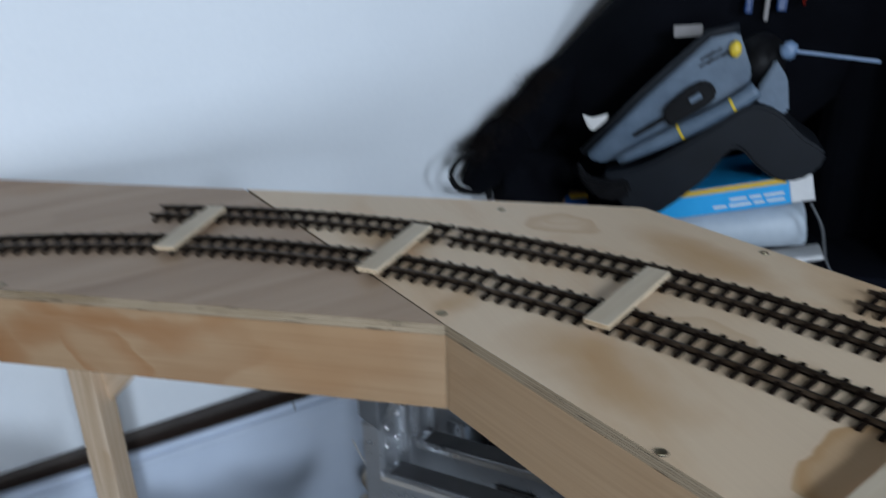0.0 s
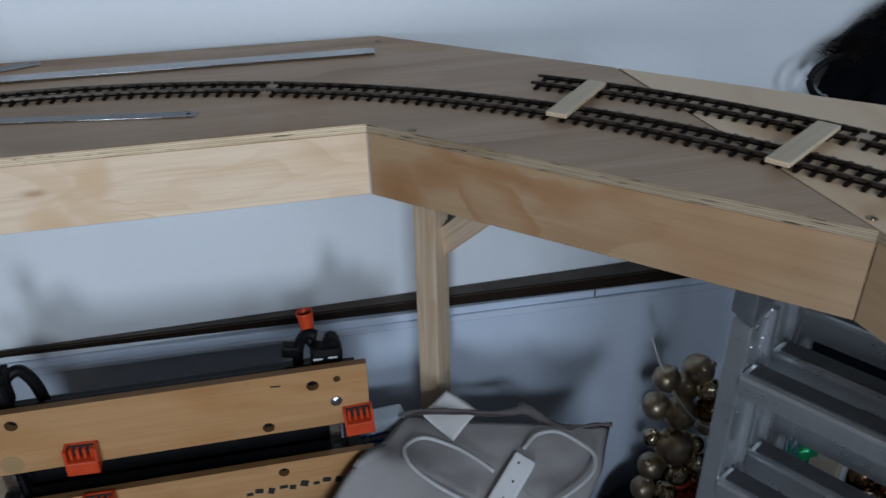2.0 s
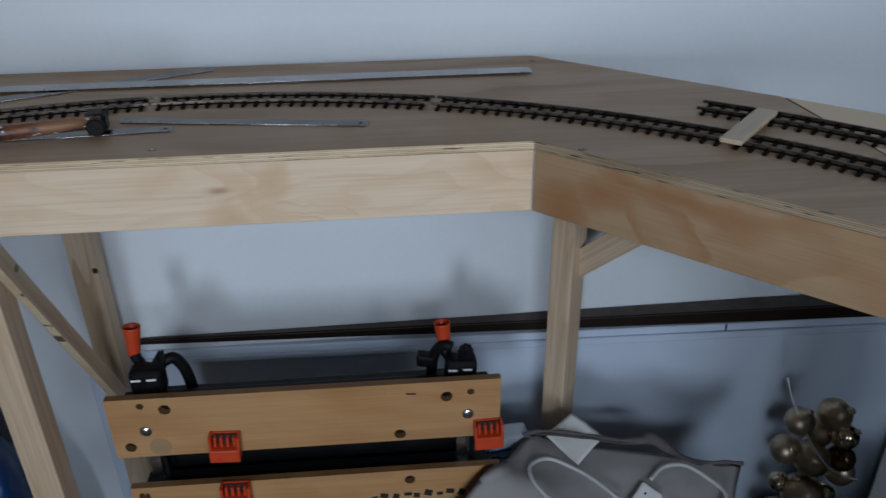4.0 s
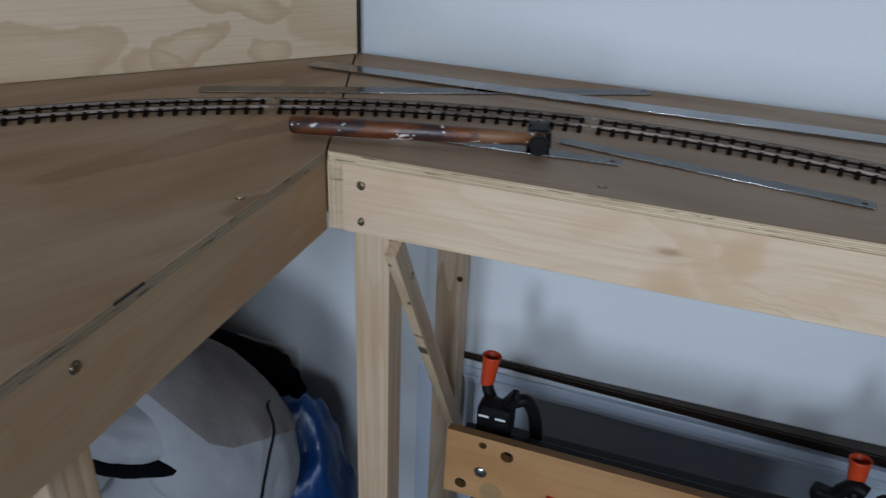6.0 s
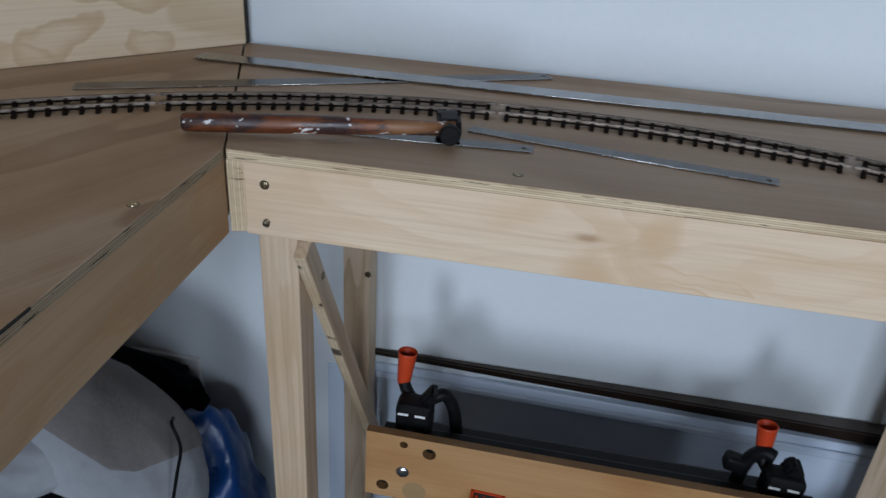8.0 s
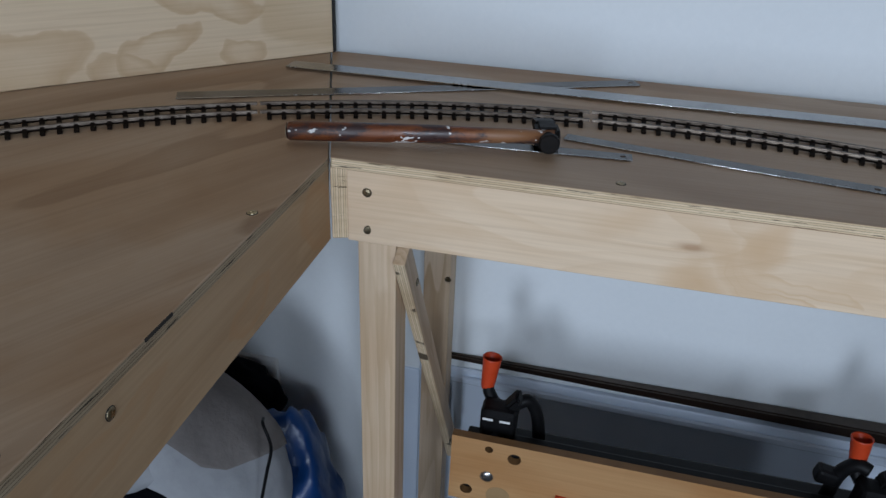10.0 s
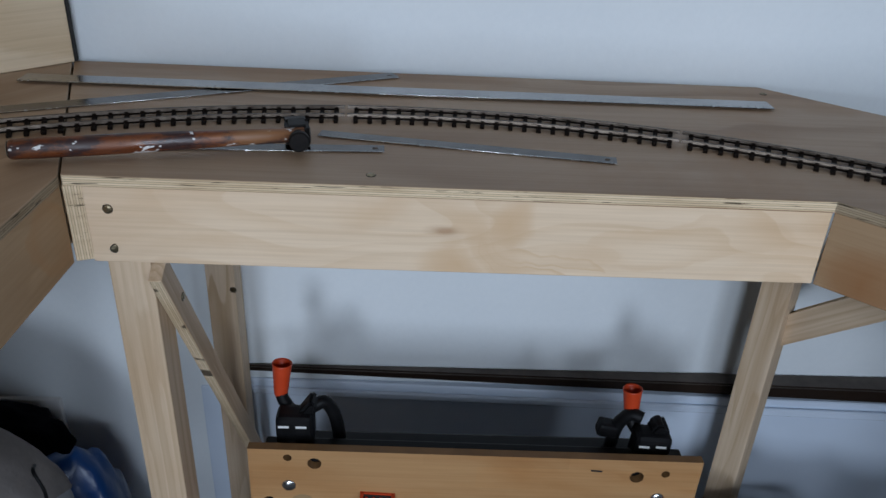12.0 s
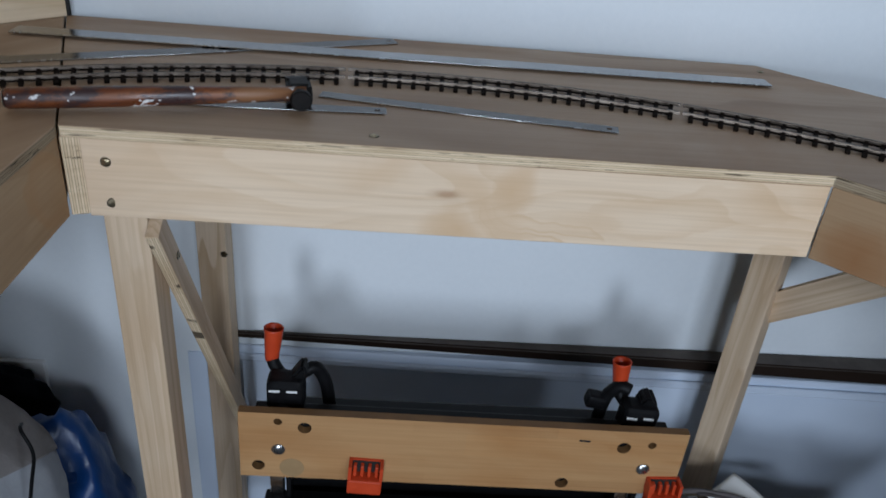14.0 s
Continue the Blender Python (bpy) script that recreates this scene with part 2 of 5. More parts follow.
PINE_L, PINE_M, PINE_D = (0.77, 0.597, 0.428), (0.625, 0.43, 0.258), (0.30, 0.185, 0.10)
M_PLY = wood("plywood_face", PINE_L, PINE_M, PINE_D, rings=8.0, long=2.6, cross=8.0, bold=0.55, streak=0.3, patch=0.45, knots=((0.358, 0.006, 0.024),), knot_tint=(0.40, 0.235, 0.13), lobe_axis="Y", lobe_tint=(0.60, 0.395, 0.225),
             lobes=((0.60, 0.000, 0.110, 0.034, 6, 0.36), (0.290, 0.026, 0.055, 0.020, 10, -0.5), (0.425, 0.020, 0.024, 0.034, -20, -0.9), (0.37, -0.034, 0.044, 0.024, 0, -0.95), (0.405, -0.006, 0.060, 0.026, -30, -0.7), (0.440, -0.030, 0.050, 0.008, -28, 0.8), (0.470, -0.020, 0.070, 0.010, -22, 0.7), (0.10, -0.02, 0.07, 0.014, 4, -0.35), (0.50, -0.02, 0.08, 0.02, -8, -0.4)))
# angled fascia: warmer plywood, its shade darkened into the colour
M_PLY_WARM_SHADE = wood("plywood_warm", (0.37, 0.245, 0.140), (0.28, 0.155, 0.075), (0.20, 0.10, 0.045), rings=6.0, long=3.2, cross=7.0, bold=0.6, streak=0.3, patch=0.6, lobe_axis="Y", lobe_tint=(0.26, 0.112, 0.038),
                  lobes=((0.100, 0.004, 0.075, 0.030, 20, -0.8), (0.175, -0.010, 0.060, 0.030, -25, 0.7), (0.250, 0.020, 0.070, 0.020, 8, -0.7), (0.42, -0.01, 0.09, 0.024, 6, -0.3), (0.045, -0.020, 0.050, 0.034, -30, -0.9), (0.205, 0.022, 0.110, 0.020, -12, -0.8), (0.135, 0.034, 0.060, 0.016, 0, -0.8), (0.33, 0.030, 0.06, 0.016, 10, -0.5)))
# side fascias: plywood with the shade of these faces put into its colour
M_PLY_SIDE_SHADE = wood("plywood_tan", (0.43, 0.292, 0.172), (0.34, 0.212, 0.112), (0.24, 0.14, 0.07), rings=6.0, long=2.6, cross=7.0, bold=0.5, streak=0.3, patch=0.6, lobe_axis="Y", lobe_tint=(0.40, 0.225, 0.105),
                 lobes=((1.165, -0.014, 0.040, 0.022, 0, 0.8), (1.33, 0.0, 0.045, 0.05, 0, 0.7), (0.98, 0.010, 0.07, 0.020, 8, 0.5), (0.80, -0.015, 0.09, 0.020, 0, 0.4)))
M_PLY_TOP = wood("plywood_top", (0.44, 0.308, 0.205), (0.285, 0.175, 0.104), (0.25, 0.15, 0.085), rings=5.0, long=1.5, cross=5.0, rough=0.5, patch=0.9, bold=0.85, streak=0.35, least=0.3)
M_PLY_PALE = wood("plywood_pale", (0.76, 0.585, 0.405), (0.63, 0.455, 0.285), (0.30, 0.19, 0.10), rings=3.0, grain=0.25, long=2.0, cross=3.0, rough=0.5, patch=0.75, bold=0.55, streak=0.06, least=0.3, lobe_tint=(0.50, 0.285, 0.12),
                  lobes=((0.752, -0.381, 0.085, 0.058, -103, 1.0), (0.958, -0.251, 0.055, 0.115, -64, -0.95), (0.988, -0.352, 0.06, 0.038, -138, 0.45), (1.276, -0.383, 0.052, 0.036, -128, 0.65), (1.289, -0.39, 0.03, 0.018, -128, 0.5), (1.125, -0.195, 0.045, 0.03, -58, -0.7), (1.124, -0.477, 0.05, 0.12, -78, -0.8), (1.316, -0.18, 0.08, 0.05, -118, -0.8), (0.899, -0.381, 0.03, 0.05, -58, -0.5)))
M_PLY_BACK = wood("plywood_backdrop", (0.74, 0.585, 0.41), (0.56, 0.39, 0.22), (0.35, 0.21, 0.10), rings=4.0, long=2.3, cross=4.2, patch=0.25, bold=0.5, streak=0.2, least=0.2, lobe_axis="Y", lobe_tint=(0.45, 0.275, 0.13),
                  lobes=((0.268, 0.032, 0.060, 0.030, -28, 0.66), (0.152, 0.016, 0.046, 0.024, 8, 0.6), (0.185, 0.100, 0.085, 0.030, 12, 0.66), (0.450, 0.030, 0.100, 0.050, 4, 0.6), (0.30, 0.006, 0.055, 0.022, 0, 0.6), (0.62, 0.09, 0.09, 0.05, 10, 0.55), (0.08, 0.17, 0.06, 0.04, -20, 0.55)))
M_EDGE = ply_edge("plywood_edge", "Z", 5, 0.012)
# worn edge with more gaps, tinted down to hold shade as well
M_EDGE_WORN_SHADE = ply_edge("worn_plywood_edge", "Z", 5, 0.012, 0.50, 0.35)
M_EDGE_STRIP = ply_edge("strip_edge", "Z", 3, 0.0055, 0.95, 0.28)
M_EDGE_Y = ply_edge("plywood_end", "Y", 7, 0.018)
M_LEG = wood("planed_pine", (0.70, 0.54, 0.385), (0.52, 0.36, 0.22), (0.26, 0.15, 0.08), rings=10.0, long=0.8, cross=20.0, bold=1.0, streak=0.8, least=0.5)
M_STRIP = wood("pale_strip_wood", (0.62, 0.53, 0.40), (0.54, 0.43, 0.30), (0.4, 0.3, 0.2), rings=6.0, long=3.0, cross=30.0, patch=0.3)
M_JAW = wood("varnished_bench_jaw", (0.50, 0.285, 0.130), (0.40, 0.195, 0.075), (0.2, 0.1, 0.04), rings=7.0, long=2.0, cross=14.0, rough=0.42, patch=0.8, bold=0.4, streak=0.5, blocks=5.0)
M_JAW_EDGE = mottled("jaw_edge_brown", (0.17, 0.085, 0.032), (0.25, 0.13, 0.05), 20, 0.5)
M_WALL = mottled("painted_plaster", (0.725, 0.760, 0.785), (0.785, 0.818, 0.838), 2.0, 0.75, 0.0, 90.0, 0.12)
# unseen walls: near-black so that little light bounces back
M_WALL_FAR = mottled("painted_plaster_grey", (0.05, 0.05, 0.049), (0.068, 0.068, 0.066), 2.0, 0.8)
# unseen ceiling, darkened to hold down the fill light
M_CEIL = mottled("ceiling_grey", (0.075, 0.075, 0.074), (0.095, 0.095, 0.093), 1.5, 0.9)
M_GLOSS = mottled("white_gloss_paint", (0.60, 0.68, 0.80), (0.68, 0.76, 0.875), 3.0, 0.16, 0.0, 9.0, 0.12)
# floor colour kept low to limit light bounced under the boards
M_CARPET = mottled("grey_carpet", (0.045, 0.045, 0.047), (0.085, 0.083, 0.08), 5.0, 0.95, 0.0, 300.0, 0.6)
M_CAP = wood("dark_stained_wood", (0.022, 0.013, 0.009), (0.012, 0.007, 0.005), (0.01, 0.006, 0.004), long=1.0, cross=30.0, rough=0.38, patch=0.8)
M_DUST = mottled("dusty_brown_ledge", (0.055, 0.044, 0.037), (0.115, 0.097, 0.084), 12.0, 0.8)
M_SLEEPER = mottled("black_plastic_sleeper", (0.0060, 0.0036, 0.0024), (0.015, 0.009, 0.006), 90.0, 0.75, 0.0, 200.0, 0.15, 0.06)
M_RAIL = mottled("tarnished_nickel_rail", (0.075, 0.058, 0.046), (0.17, 0.140, 0.115), 60.0, 0.40, 1.0)
M_STEEL = mottled("brushed_steel", (0.25, 0.255, 0.26), (0.42, 0.425, 0.435), 14.0, 0.20, 1.0, 120.0, 0.05)
# darker copy of the steel, its colour standing in for dark reflections
M_STEEL_DARK = mottled("tarnished_steel", (0.06, 0.057, 0.055), (0.135, 0.130, 0.126), 18.0, 0.20, 1.0, 120.0, 0.05)
M_SCREW = mottled("zinc_screw", (0.24, 0.19, 0.115), (0.42, 0.36, 0.25), 200.0, 0.3, 1.0)
M_BOLT = mottled("zinc_bolt", (0.5, 0.5, 0.5), (0.7, 0.7, 0.7), 200.0, 0.25, 1.0)
M_HOLE = mottled("dark_recess", (0.012, 0.010, 0.009), (0.02, 0.017, 0.015), 80.0, 0.8)
M_HEAD = mottled("black_iron_head", (0.0030, 0.0025, 0.0025), (0.010, 0.0075, 0.0065), 70.0, 0.55, 0.0, 60.0, 0.25, 0.16)
M_HANDLE = hammered_handle("varnished_hammer_handle")
M_ORANGE = mottled("orange_plastic", (0.50, 0.046, 0.011), (0.58, 0.060, 0.015), 30.0, 0.42)
M_BLACK = mottled("black_plastic", (0.004, 0.004, 0.0045), (0.009, 0.009, 0.010), 30.0, 0.5, 0.0, 60.0, 0.15, 0.15)
M_BLACK_STEEL = mottled("black_painted_steel", (0.003, 0.003, 0.0035), (0.007, 0.007, 0.008), 20.0, 0.5, 0.0, 60.0, 0.15, 0.25)
M_ALU = mottled("aluminium", (0.46, 0.48, 0.50), (0.60, 0.62, 0.64), 7.0, 0.30, 0.80, 40.0, 0.015)
M_GREY_PL = mottled("dark_grey_plastic", (0.06, 0.065, 0.07), (0.10, 0.105, 0.11), 20.0, 0.5)
M_GRIP = mottled("black_ribbed_rubber", (0.038, 0.039, 0.042), (0.065, 0.066, 0.070), 40.0, 0.6)
M_CANVAS = mottled("beige_canvas", (0.26, 0.243, 0.235), (0.34, 0.32, 0.308), 6.0, 0.9, 0.0, 400.0, 0.3)
M_CREASE_SHADE = mottled("dark_cloth_edge", (0.045, 0.035, 0.034), (0.08, 0.065, 0.062), 20.0, 0.9)
M_DARK_HEM = mottled("dark_cloth_hem", (0.085, 0.072, 0.072), (0.15, 0.13, 0.128), 14.0, 0.9, 0.0, 160.0, 0.5)
M_TAUPE = mottled("taupe_quilt_lining", (0.17, 0.152, 0.145), (0.235, 0.213, 0.203), 9.0, 0.9, 0.0, 120.0, 0.5)
M_SACK = mottled("pale_grey_cloth", (0.31, 0.322, 0.345), (0.41, 0.422, 0.445), 5.0, 0.9, 0.0, 60.0, 0.3, 0.3, 0.003)
M_BLUE = mottled("blue_polythene", (0.0015, 0.024, 0.100), (0.0035, 0.050, 0.19), 7.0, 0.36, 0.0, 40.0, 0.5)
M_WHITE_PL = mottled("white_plastic", (0.72, 0.72, 0.71), (0.80, 0.80, 0.79), 15.0, 0.4)
M_CABLE = mottled("off_white_cable", (0.46, 0.45, 0.445), (0.54, 0.53, 0.52), 15.0, 0.5)
M_CARD = mottled("white_card", (0.70, 0.68, 0.65), (0.78, 0.76, 0.73), 9.0, 0.8)
M_GOLD = mottled("matt_gold", (0.46, 0.36, 0.245), (0.62, 0.50, 0.36), 12.0, 0.34, 0.85)
M_GOLD_SH = mottled("shiny_gold", (0.60, 0.47, 0.30), (0.78, 0.63, 0.43), 9.0, 0.12, 1.0)
M_RED_SH = mottled("shiny_red", (0.22, 0.02, 0.015), (0.32, 0.03, 0.02), 9.0, 0.15, 0.8)
M_FABRIC = mottled("black_fabric", (0.0012, 0.0015, 0.0026), (0.0034, 0.0040, 0.0062), 8.0, 0.95, 0.0, 300.0, 0.4, 0.08)
M_FUR = mottled("dark_brown_fur", (0.006, 0.004, 0.004), (0.014, 0.010, 0.009), 30.0, 0.95, 0.0, 300.0, 0.9, 0.2)
M_NAVY = mottled("navy_cloth", (0.0022, 0.0028, 0.0055), (0.0050, 0.0062, 0.011), 5.0, 0.9, 0.0, 200.0, 0.3, 0.1)
M_SEAT_GREY = mottled("grey_moulded_plastic", (0.075, 0.112, 0.158), (0.135, 0.185, 0.245), 14.0, 0.42)
M_SEAT_BLACK = mottled("charcoal_rubber", (0.003, 0.0045, 0.007), (0.007, 0.010, 0.015), 9.0, 0.6, 0.0, 60.0, 0.15, 0.3)
M_YELLOW = mottled("yellow_plastic", (0.66, 0.46, 0.03), (0.74, 0.54, 0.05), 20.0, 0.45)
M_BOX_BLUE = mottled("cyan_print_card", (0.012, 0.36, 0.78), (0.025, 0.43, 0.84), 6.0, 0.45)
M_BOX_YEL = mottled("yellow_print_card", (0.66, 0.42, 0.03), (0.74, 0.48, 0.05), 6.0, 0.45)
M_PALE_GREY = mottled("pale_grey_vinyl", (0.40, 0.46, 0.51), (0.50, 0.56, 0.61), 6.0, 0.5)
M_GLASS_FR = mottled("white_window_frame", (0.74, 0.74, 0.73), (0.80, 0.80, 0.79), 6.0, 0.4)
M_BROWN_CARD = mottled("brown_card", (0.20, 0.10, 0.045), (0.27, 0.145, 0.07), 9.0, 0.8)
M_HANGER = mottled("blue_grey_plastic", (0.12, 0.19, 0.30), (0.17, 0.25, 0.37), 20.0, 0.4)
M_INK = mottled("grey_ink", (0.05, 0.045, 0.04), (0.09, 0.08, 0.07), 60.0, 0.7)
M_BEIGE = mottled("beige_card", (0.36, 0.31, 0.235), (0.43, 0.37, 0.29), 9.0, 0.8)
M_BRONZE = mottled("bronze_gloss", (0.18, 0.09, 0.045), (0.26, 0.14, 0.07), 9.0, 0.2, 0.9)
M_TEAL = mottled("teal_plastic", (0.003, 0.045, 0.05), (0.008, 0.09, 0.095), 20.0, 0.4)
M_BOX_INK = mottled("blue_ink", (0.02, 0.09, 0.36), (0.03, 0.12, 0.42), 30.0, 0.5)
M_GREEN = mottled("green_foil", (0.01, 0.22, 0.08), (0.02, 0.34, 0.14), 20.0, 0.3, 0.5)


# ---- mesh helpers ----
def base(name, loc, label, category, group="", rz=0.0, kind=""):
    e = new(name)
    e.matrix_world = pose(*loc, 0, 0, rz)
    e.empty_display_size = 0.05
    return tagged(e, label, category, group, kind)


def link(name, bm, mats, m=None, parent=None, label="", smooth=False):
    """One mesh object from a bmesh in its own coordinates, standing at the world pose m, under parent."""
    me = bpy.data.meshes.new(name)
    bmesh.ops.recalc_face_normals(bm, faces=bm.faces[:])
    if smooth:
        for f in bm.faces:
            f.smooth = True
    bm.to_mesh(me)
    bm.free()
    for mt in (mats if isinstance(mats, (list, tuple)) else (mats,)):
        me.materials.append(mt)
    ob = new(name, me)
    m = m or Matrix()
    if parent:
        ob.parent = parent
        world_of = parent.matrix_basis if parent.parent is None else parent.parent.matrix_basis @ parent.matrix_basis
        ob.matrix_basis = world_of.inverted() @ m
    else:
        ob.matrix_basis = m
    if label:
        ob["label"] = label
    return ob


part = link


def again(ob, m):
    """Another object on the same mesh, under the same parent, at the world pose m."""
    o = new(ob.name.split(".")[0], ob.data)
    o.parent = ob.parent
    p = ob.parent
    if p:
        world_of = p.matrix_basis if p.parent is None else p.parent.matrix_basis @ p.matrix_basis
        o.matrix_basis = world_of.inverted() @ m
    else:
        o.matrix_basis = m
    return o


def box_bm(sx, sy, sz, c=(0, 0, 0), bev=0.0015, seg=2):
    bm = bmesh.new()
    bmesh.ops.create_cube(bm, size=1.0)
    bmesh.ops.transform(bm, matrix=Matrix.Translation(c) @ Matrix.Diagonal((sx, sy, sz, 1)), verts=bm.verts[:])
    if bev:
        bmesh.ops.bevel(bm, geom=bm.edges[:], offset=bev, segments=seg, affect="EDGES", profile=0.6)
    return bm


def add_box(bm, sx, sy, sz, c=(0, 0, 0), m=None):
    r = bmesh.ops.create_cube(bm, size=1.0)
    t = Matrix.Translation(c) @ Matrix.Diagonal((sx, sy, sz, 1))
    bmesh.ops.transform(bm, matrix=(m @ t) if m else t, verts=r["verts"])
    return r["verts"]


def prism_bm(pts, z0, z1, bev=0.0015, side_mat=0):
    bm = bmesh.new()
    lo = [bm.verts.new((x, y, z0)) for x, y in pts]
    hi = [bm.verts.new((x, y, z1)) for x, y in pts]
    bm.faces.new(lo[::-1])
    bm.faces.new(hi)
    n = len(pts)
    for i in range(n):
        f = bm.faces.new((lo[i], lo[(i + 1) % n], hi[(i + 1) % n], hi[i]))
        f.material_index = side_mat
    if bev:
        bmesh.ops.bevel(bm, geom=bm.edges[:], offset=bev, segments=1, affect="EDGES")
    return bm


def lathe_bm(profile, n=24, close=True):
    """Turns (r, z) pairs round z."""
    bm = bmesh.new()
    rings = []
    for r, z in profile:
        if r < 1e-6:
            rings.append([bm.verts.new((0, 0, z))])
        else:
            rings.append([bm.verts.new((r * math.cos(2 * math.pi * i / n), r * math.sin(2 * math.pi * i / n), z)) for i in range(n)])
    for a, b in zip(rings, rings[1:]):
        for i in range(n):
            j = (i + 1) % n
            vs = [a[i % len(a)], a[j % len(a)], b[j % len(b)], b[i % len(b)]]
            vs = list(dict.fromkeys(vs))
            if len(vs) > 2:
                bm.faces.new(vs)
    return bm


def sweep_bm(points, radius, n=8, bm=None, radii=None):
    """A round tube along points."""
    bm = bm or bmesh.new()
    pts = [Vector(p) for p in points]
    rings, up = [], Vector((0, 0, 1))
    for i, p in enumerate(pts):
        d = (pts[min(i + 1, len(pts) - 1)] - pts[max(i - 1, 0)]).normalized()
        s = d.cross(up)
        if s.length < 1e-3:
            s = d.cross(Vector((0, 1, 0)))
        s.normalize()
        k = s.cross(d).normalized()
        r = radii[i] if radii else radius
        rings.append([bm.verts.new(p + r * (math.cos(2 * math.pi * q / n) * s + math.sin(2 * math.pi * q / n) * k)) for q in range(n)])
    for a, b in zip(rings, rings[1:]):
        for i in range(n):
            bm.faces.new((a[i], a[(i + 1) % n], b[(i + 1) % n], b[i]))
    bm.faces.new(rings[0][::-1])
    bm.faces.new(rings[-1])
    return bm


def smooth_line(pts, per=6):
    """Points along a Catmull-Rom line through pts."""
    p = [Vector(q) for q in pts]
    p = [p[0] * 2 - p[1]] + p + [p[-1] * 2 - p[-2]]
    out = []
    for i in range(1, len(p) - 2):
        for k in range(per):
            u = k / per
            out.append(0.5 * (2 * p[i] + (p[i + 1] - p[i - 1]) * u + (2 * p[i - 1] - 5 * p[i] + 4 * p[i + 1] - p[i + 2]) * u * u + (3 * p[i] - p[i - 1] - 3 * p[i + 1] + p[i + 2]) * u ** 3))
    return out + [p[-2]]


def plate_with_holes(sx, sz, thick, holes, side_mat=1):
    """An upright board in the xz plane, its face at y = 0, with round holes (x, z, r) right through."""
    bm = bmesh.new()
    loops = [[(-sx / 2, -sz / 2), (sx / 2, -sz / 2), (sx / 2, sz / 2), (-sx / 2, sz / 2)]]
    for x, z, r in holes:
        loops.append([(x + r * math.cos(a * math.pi / 10), z + r * math.sin(a * math.pi / 10)) for a in range(20)])
    edges = []
    for lp in loops:
        vs = [bm.verts.new((x, 0, z)) for x, z in lp]
        edges += [bm.edges.new((vs[i], vs[(i + 1) % len(vs)])) for i in range(len(vs))]
    bmesh.ops.triangle_fill(bm, use_beauty=True, edges=edges)
    ext = bmesh.ops.extrude_face_region(bm, geom=bm.faces[:])
    bmesh.ops.translate(bm, verts=[v for v in ext["geom"] if isinstance(v, bmesh.types.BMVert)], vec=(0, thick, 0))
    bm.normal_update()
    for f in bm.faces:
        if abs(f.normal.y) < 0.5:
            f.material_index = side_mat
    return bm


def lump_bm(rx, ry, rz, sub=4, amp=0.15, freq=3.0, seed=0.0, flat=-0.9, power=1.0):
    """A soft heap: a ball drawn out, wrinkled by noise and flattened below."""
    bm = bmesh.new()
    bmesh.ops.create_icosphere(bm, subdivisions=sub, radius=1.0)
    for v in bm.verts:
        p = v.co.copy()
        q = p * freq + Vector((seed, seed * 1.7, -seed))
        k = 1 + amp * noise.fractal(q, 0.9, 2.1, 4) + 0.35 * amp * noise.ridged_multi_fractal(q * 0.7, 1.0, 2.0, 3, 1.0, 2.0)
        if power != 1.0:
            p = Vector([math.copysign(abs(c) ** power, c) for c in p])
        p = p * k
        p.z = max(p.z, flat)
        v.co = (p.x * rx, p.y * ry, p.z * rz)
    return bm


def keep_inside(bm, m):
    """Flattens whatever would reach into the rear wall against it."""
    back = m.inverted()
    for v in bm.verts:
        p = m @ v.co
        if p.y > ROOM_Y1 - 0.006:
            p.y = ROOM_Y1 - 0.006
            v.co = back @ p
    return bm


def side_prism(pts, depth, bev=0.004):
    """A solid with its outline in the upright plane (u, z), from w = 0 back to depth."""
    bm = prism_bm(pts, 0.0, depth, 0)
    bmesh.ops.rotate(bm, verts=bm.verts[:], cent=(0, 0, 0), matrix=Matrix.Rotation(radians(90), 3, "X"))
    bmesh.ops.scale(bm, vec=(1, -1, 1), verts=bm.verts[:])
    bmesh.ops.recalc_face_normals(bm, faces=bm.faces[:])
    if bev:
        bmesh.ops.bevel(bm, geom=bm.edges[:], offset=bev, segments=2, affect="EDGES")
    return bm


def screw_bm(r=0.0048):
    bm = lathe_bm([(0, 0.0012), (r * 0.35, 0.0014), (r * 0.9, 0.0009), (r, 0.0), (r * 0.9, -0.001)], 14)
    for a in (0, 90):
        add_box(bm, r * 1.1, r * 0.28, 0.0006, (0, 0, 0.0016), pose(0, 0, 0, 0, 0, a + 20))
    return bm


